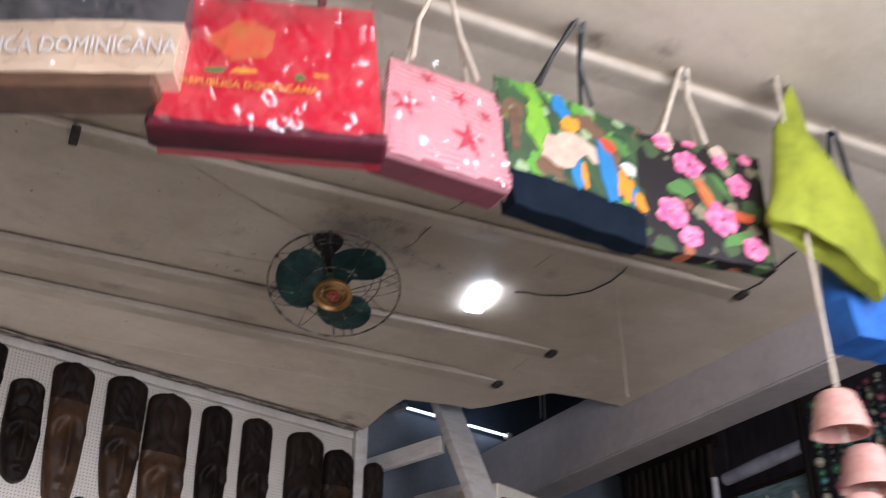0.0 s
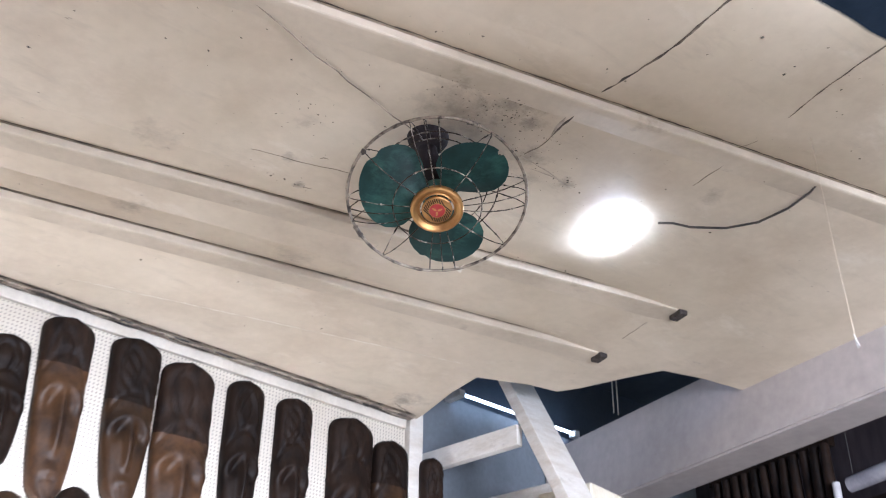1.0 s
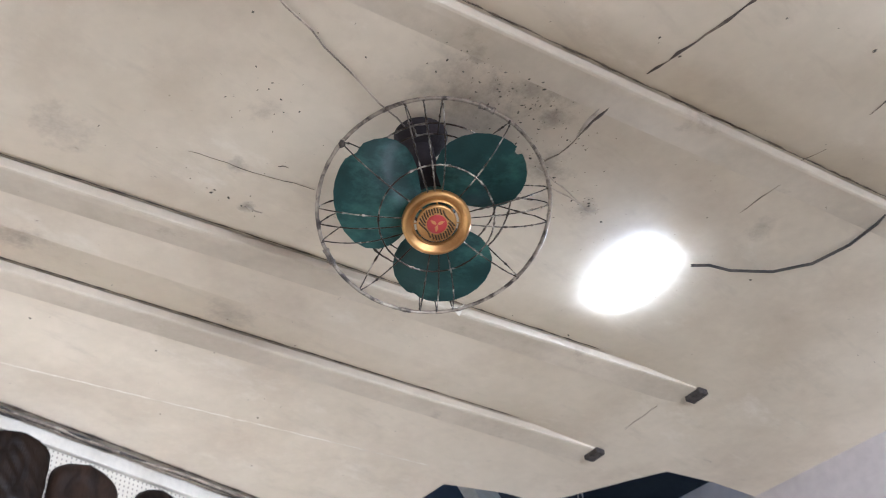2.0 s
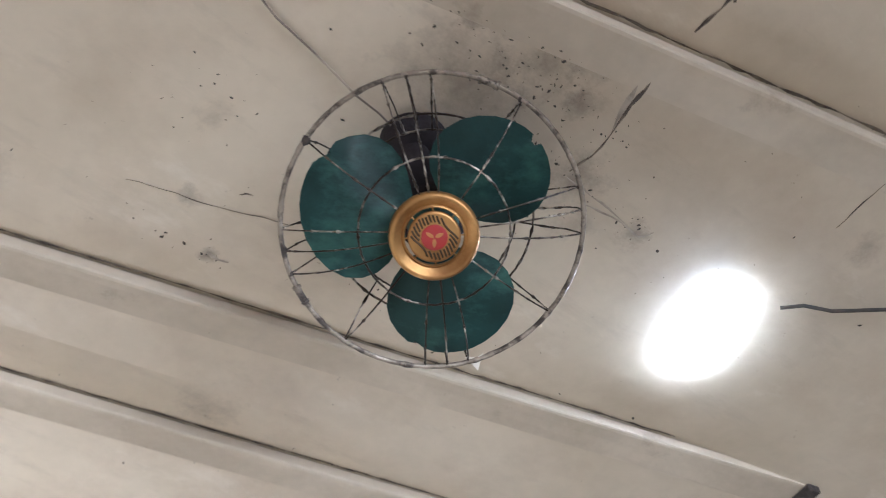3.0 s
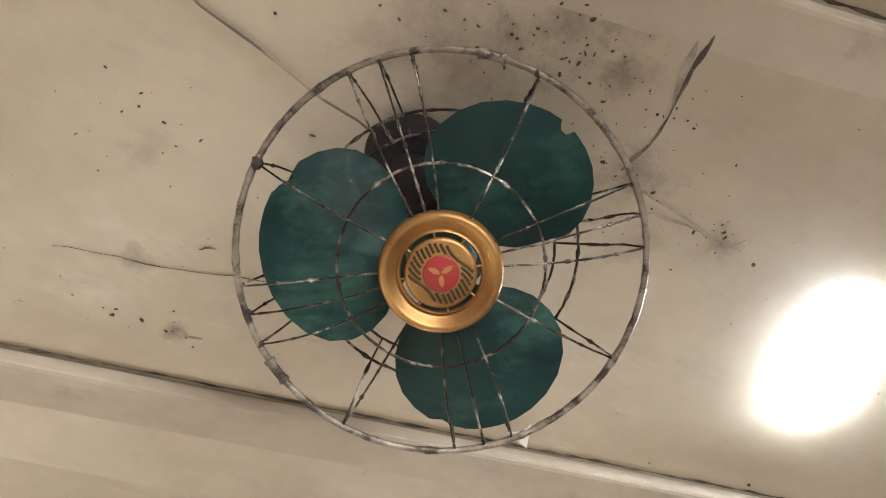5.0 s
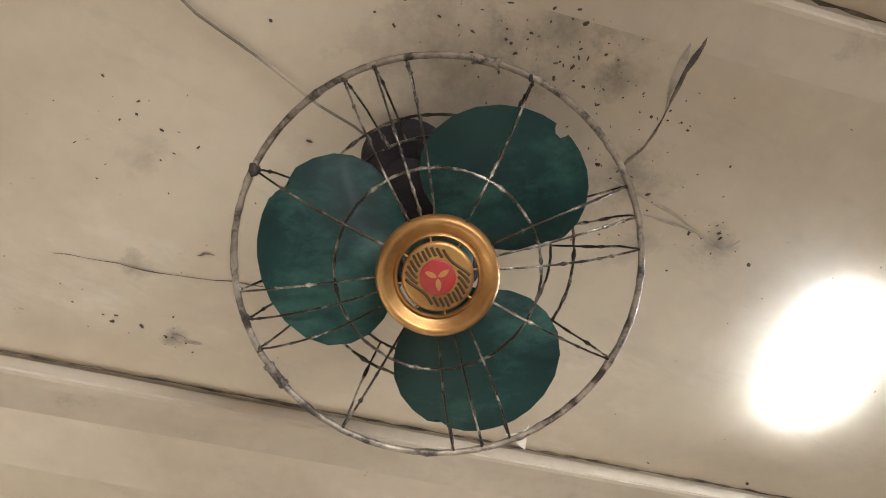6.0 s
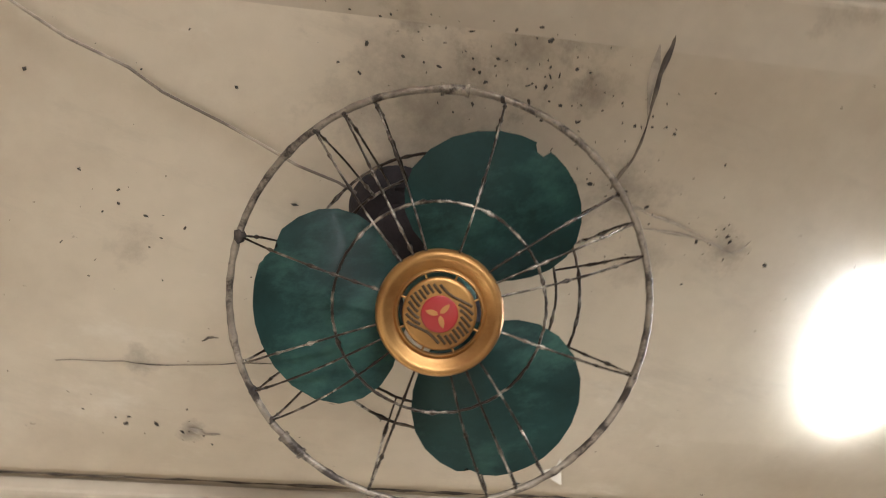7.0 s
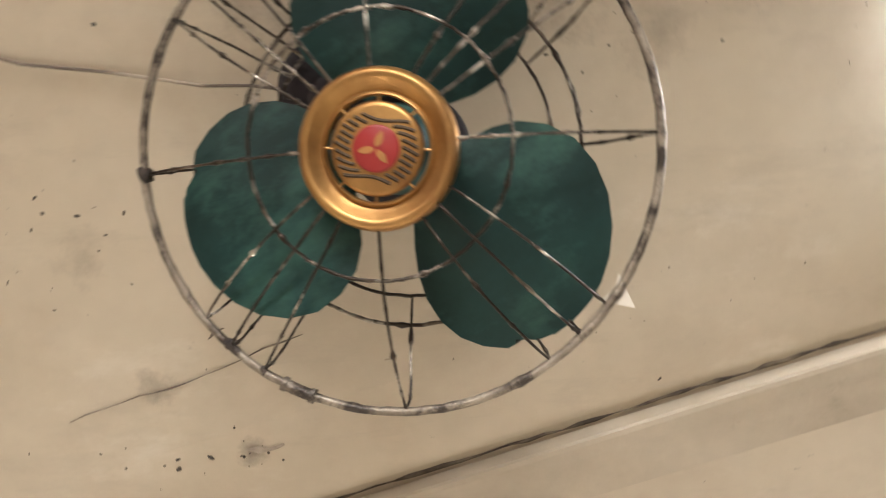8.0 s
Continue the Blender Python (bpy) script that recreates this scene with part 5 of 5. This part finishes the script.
M_SCARLET = material("parrot_red_print", (0.62, 0.08, 0.03), 0.6)
M_BRIGHTLEAF = material("bright_leaf_print", (0.22, 0.46, 0.03), 0.6, second=(0.14, 0.34, 0.03), scale=20)
for k, (cx, cz, r, sx, sz, tn, mt, nm) in enumerate((
        (-0.10, 0.22, 0.055, 0.55, 1.4, 0.0, M_BRIGHTLEAF, "leaf_print"), (-0.105, 0.31, 0.035, 0.6, 1.2, 0.2, M_BRIGHTLEAF, "leaf_print"), (-0.035, 0.30, 0.03, 0.7, 1.3, 0.1, M_SKYBLUE, "parrot_print"),
        (-0.015, 0.255, 0.026, 1.1, 0.8, 0.4, M_AMBER, "parrot_print"), (-0.04, 0.175, 0.05, 1.5, 0.85, 0.5, M_CREAMPRINT, "parrot_print"), (0.035, 0.195, 0.035, 1.6, 0.6, -0.6, M_CREAMPRINT, "parrot_print"),
        (-0.01, 0.13, 0.035, 0.5, 1.2, 0.1, M_SKYBLUE, "parrot_print"), (0.008, 0.125, 0.022, 0.4, 1.5, 0.1, M_AMBER, "parrot_print"), (0.075, 0.165, 0.06, 0.42, 1.5, 0.15, M_SKYBLUE, "parrot_print"),
        (0.085, 0.235, 0.022, 1.2, 0.9, -0.5, M_SCARLET, "parrot_print"), (0.125, 0.135, 0.04, 0.9, 1.0, 0.5, M_AMBER, "parrot_print"), (0.15, 0.12, 0.016, 0.7, 2.0, -0.3, M_SKYBLUE, "parrot_print"),
        (0.168, 0.11, 0.028, 1.0, 0.9, 0.3, M_AMBER, "parrot_print"), (0.115, 0.245, 0.03, 1.4, 0.7, -0.4, M_LEAF, "leaf_print"), (0.14, 0.19, 0.025, 1.0, 0.8, 0.0, M_WHITE, "parrot_print"), (-0.16, 0.2, 0.03, 0.5, 2.2, 0.0, M_BROWNWOOD, "trunk_print"))):
    printed(blob(cx, cz, r, 30 + k, 20, sx, sz, tn), bag, mt, nm, front_of(w, w * 1.18, 0.335, 0.046, 0.012, 4), 0.0012 + 0.0005 * (k % 5))
for s in (-1, 1):
    bm = bmesh.new()
    handle(bm, [(-0.085, 0.035 + 0.02 * s, 0.345), (-0.055, 0.0, 0.43), (-0.028, -0.06 + 0.008 * s, 0.505), (-0.012, -0.06 + 0.008 * s, 0.505), (0.02, 0.0, 0.43), (0.062, 0.035 + 0.02 * s, 0.345)], 0.0052)
    part("handle", bm, M_STRAP, bag, "dark grey strap", True)
p = m @ Vector((-0.02, -0.06, 0))
hook(p.x, p.y)

# flower bag
m, w = bag_frame(2.235, 1.560, 2.600, 1.420, 2.785)
bag = thing("tote_bag", m, "black tote with pink hibiscus flower print", "bag", "bags hung from the ceiling")
part("body", pouch(w, w * 1.04, 0.315, 0.034, 0.010, 5), M_FLOWER, bag, "black flowered cloth", True)
for k, (cx, cz, r) in enumerate(((0.00, 0.245, 0.040), (-0.06, 0.10, 0.042), (0.065, 0.105, 0.045), (0.015, 0.335 * 0.97, 0.018), (0.13, 0.215, 0.034), (0.145, 0.045, 0.034), (0.09, 0.275, 0.022), (-0.02, 0.045, 0.03), (-0.06, 0.30, 0.026), (0.165, 0.30, 0.018))):
    for q in range(5):
        a = 2 * math.pi * q / 5 + k
        printed(blob(cx + 0.55 * r * math.cos(a), min(cz + 0.55 * r * math.sin(a), 0.312), r * 0.48, 70 + 5 * k + q, 10), bag, M_PETALPINK, "petal_print", front_of(w, w * 1.04, 0.315, 0.034, 0.010, 5), 0.0016 + 0.0005 * (q % 2))
for k, (cx, cz, r, sx, sz, tn, mt) in enumerate(((0.03, 0.165, 0.03, 0.6, 1.4, 0.4, M_ORANGE), (0.12, 0.125, 0.028, 1.5, 0.6, 0.1, M_ORANGE), (-0.03, 0.17, 0.03, 1.1, 0.8, 0.2, M_LEAF), (0.09, 0.32, 0.024, 1, 1, 0, M_CREAMPRINT), (-0.05, 0.33, 0.03, 0.8, 1, 0, M_CREAMPRINT), (0.10, 0.06, 0.03, 1.6, 0.5, 0.5, M_LEAF), (0.08, 0.20, 0.025, 0.5, 1.6, 0.7, M_LEAF))):
    printed(blob(cx, min(cz, 0.30), r, 130 + k, 12, sx, sz, tn), bag, mt, "leaf_print", front_of(w, w * 1.04, 0.315, 0.034, 0.010, 5), 0.0012)
for s in (-1, 1):
    bm = bmesh.new()
    handle(bm, [(-0.055, 0.035 + 0.02 * s, 0.325), (-0.02, 0.0, 0.44), (-0.005, -0.03, 0.508), (0.008, -0.03, 0.508), (0.02, 0.0, 0.44), (0.065, 0.035 + 0.02 * s, 0.325)], 0.0075)
    part("handle", bm, M_ROPE, bag, "cream cotton strap", True)
p = m @ Vector((0, -0.03, 0))
hook(p.x, p.y)

# lime green bag, gathered at its top
m = Matrix.Translation((2.67, 1.325, 2.785)) @ Matrix.Rotation(radians(-15), 4, "Z")
bag = thing("cloth_bag", m, "crumpled lime green cloth bag hung by one corner", "bag", "bags hung from the ceiling")
bm = bmesh.new()
rows = [(0.0, -0.02, 0.13), (0.03, -0.155, 0.165), (0.065, -0.165, 0.175), (0.16, -0.135, 0.145), (0.25, -0.118, 0.09), (0.32, -0.105, 0.035), (0.345, -0.100, 0.010), (0.36, -0.085, 0.00), (0.43, -0.060, -0.005), (0.48, -0.035, -0.012), (0.495, -0.028, -0.018)]
rings = []
for z, x0, x1 in rows:
    ring_v = []
    for i in range(28):
        a = 2 * math.pi * i / 28
        dp = 0.05 * min(1, (0.50 - z) * 3) * (0.6 + 0.4 * min(1, z * 10))
        fold = 1 + 0.16 * math.sin(5 * a + z * 9) + 0.10 * math.sin(9 * a + 3)
        tilt_z = -0.06 * math.cos(a) * max(0, 1 - z * 9)
        ring_v.append(bm.verts.new(((x0 + x1) / 2 + (x1 - x0) / 2 * math.cos(a), dp * math.sin(a) * fold, z + tilt_z + 0.006 * noise.noise(Vector((a, z * 20, 1))))))
    rings.append(ring_v)
for a, b in zip(rings, rings[1:]):
    for i in range(28):
        bm.faces.new((a[i], a[(i + 1) % 28], b[(i + 1) % 28], b[i]))
bm.faces.new(rings[0])
bm.faces.new(rings[-1])
part("body", bm, M_LIME, bag, "crumpled lime green cloth", True)
bm = bmesh.new()
tube(bm, [(-0.023, 0, 0.485), (-0.023, 0, CEIL - 2.785 - 0.02)], 0.003, 6)
part("loop", bm, M_LIME, bag)
p = m @ Vector((-0.023, 0, 0))
hook(p.x, p.y)

# blue bag beside it
m = Matrix.Translation((2.86, 1.33, 2.655)) @ Matrix.Rotation(radians(-15), 4, "Z")
bag = thing("cloth_bag", m, "bright blue cloth bag hanging beside the lime one", "bag", "bags hung from the ceiling")
part("body", pouch(0.17, 0.17, 0.34, 0.09, 0.02, 9), M_BLUE, bag, "", True)
bm = bmesh.new()
handle(bm, [(-0.06, 0.045, 0.33), (-0.01, 0.03, 0.60), (0.01, 0.03, 0.60), (0.06, 0.045, 0.33)], 0.006)
part("handle", bm, M_NAVY, bag, "navy strap", True)
p = m @ Vector((0.0, 0.03, 0))
hook(p.x, p.y)

# clay bells on a string
M_CLAY = material("pale_pink_clay", (0.62, 0.36, 0.30), 0.7, second=(0.50, 0.25, 0.20), scale=25, bump=0.3, bump_scale=90)
chime = thing("clay_bell_chime", Matrix.Translation((2.60, 1.335, 0)), "pale pink clay bells hanging on a white string", "chime")
bm = bmesh.new()
tube(bm, [(-0.005, 0, CEIL), (0.0, 0, 2.9), (0.012, 0.0, 2.46)], 0.0045, 6)
part("string", bm, M_ROPE, chime)
for dx, top in ((0.0, 2.468), (0.072, 2.368), (0.03, 2.26)):
    bm = bmesh.new()
    lathe(bm, [(0.0, 0.0), (0.030, 0.0), (0.038, -0.006), (0.046, -0.03), (0.056, -0.07), (0.060, -0.088), (0.056, -0.088), (0.044, -0.04), (0.0, -0.012)], 32)
    bmesh.ops.translate(bm, vec=(dx, 0, top), verts=bm.verts)
    bell = part("bell", bm, M_CLAY, chime, "", True)
    bm = bmesh.new()
    tube(bm, [(dx, 0, top - 0.015), (dx + 0.01, 0, top - 0.105)], 0.003, 6)
    part("clapper_cord", bm, M_ROPE, bell)

# paper tag on a thread
tag = thing("paper_tag", Matrix.Translation((2.872, 2.108, 0)), "small white paper tag hanging on a thin thread", "tag")
bm = bmesh.new()
tube(bm, [(-0.012, 0.0, CEIL), (-0.006, 0.002, 3.0), (0.0, 0.0, 2.785)], 0.0007, 5)
part("thread", bm, M_ROPE, tag)
bm = bmesh.new()
prism(bm, [(-0.009, -0.016), (0.011, -0.014), (0.003, 0.014), (-0.003, 0.014)], 0.0, 0.0015, Matrix.Translation((0, 0, 2.772)) @ Matrix.Rotation(radians(35), 4, "Z") @ Matrix.Rotation(radians(80), 4, "X"))
part("paper", bm, M_WHITE, tag, "folded white paper")
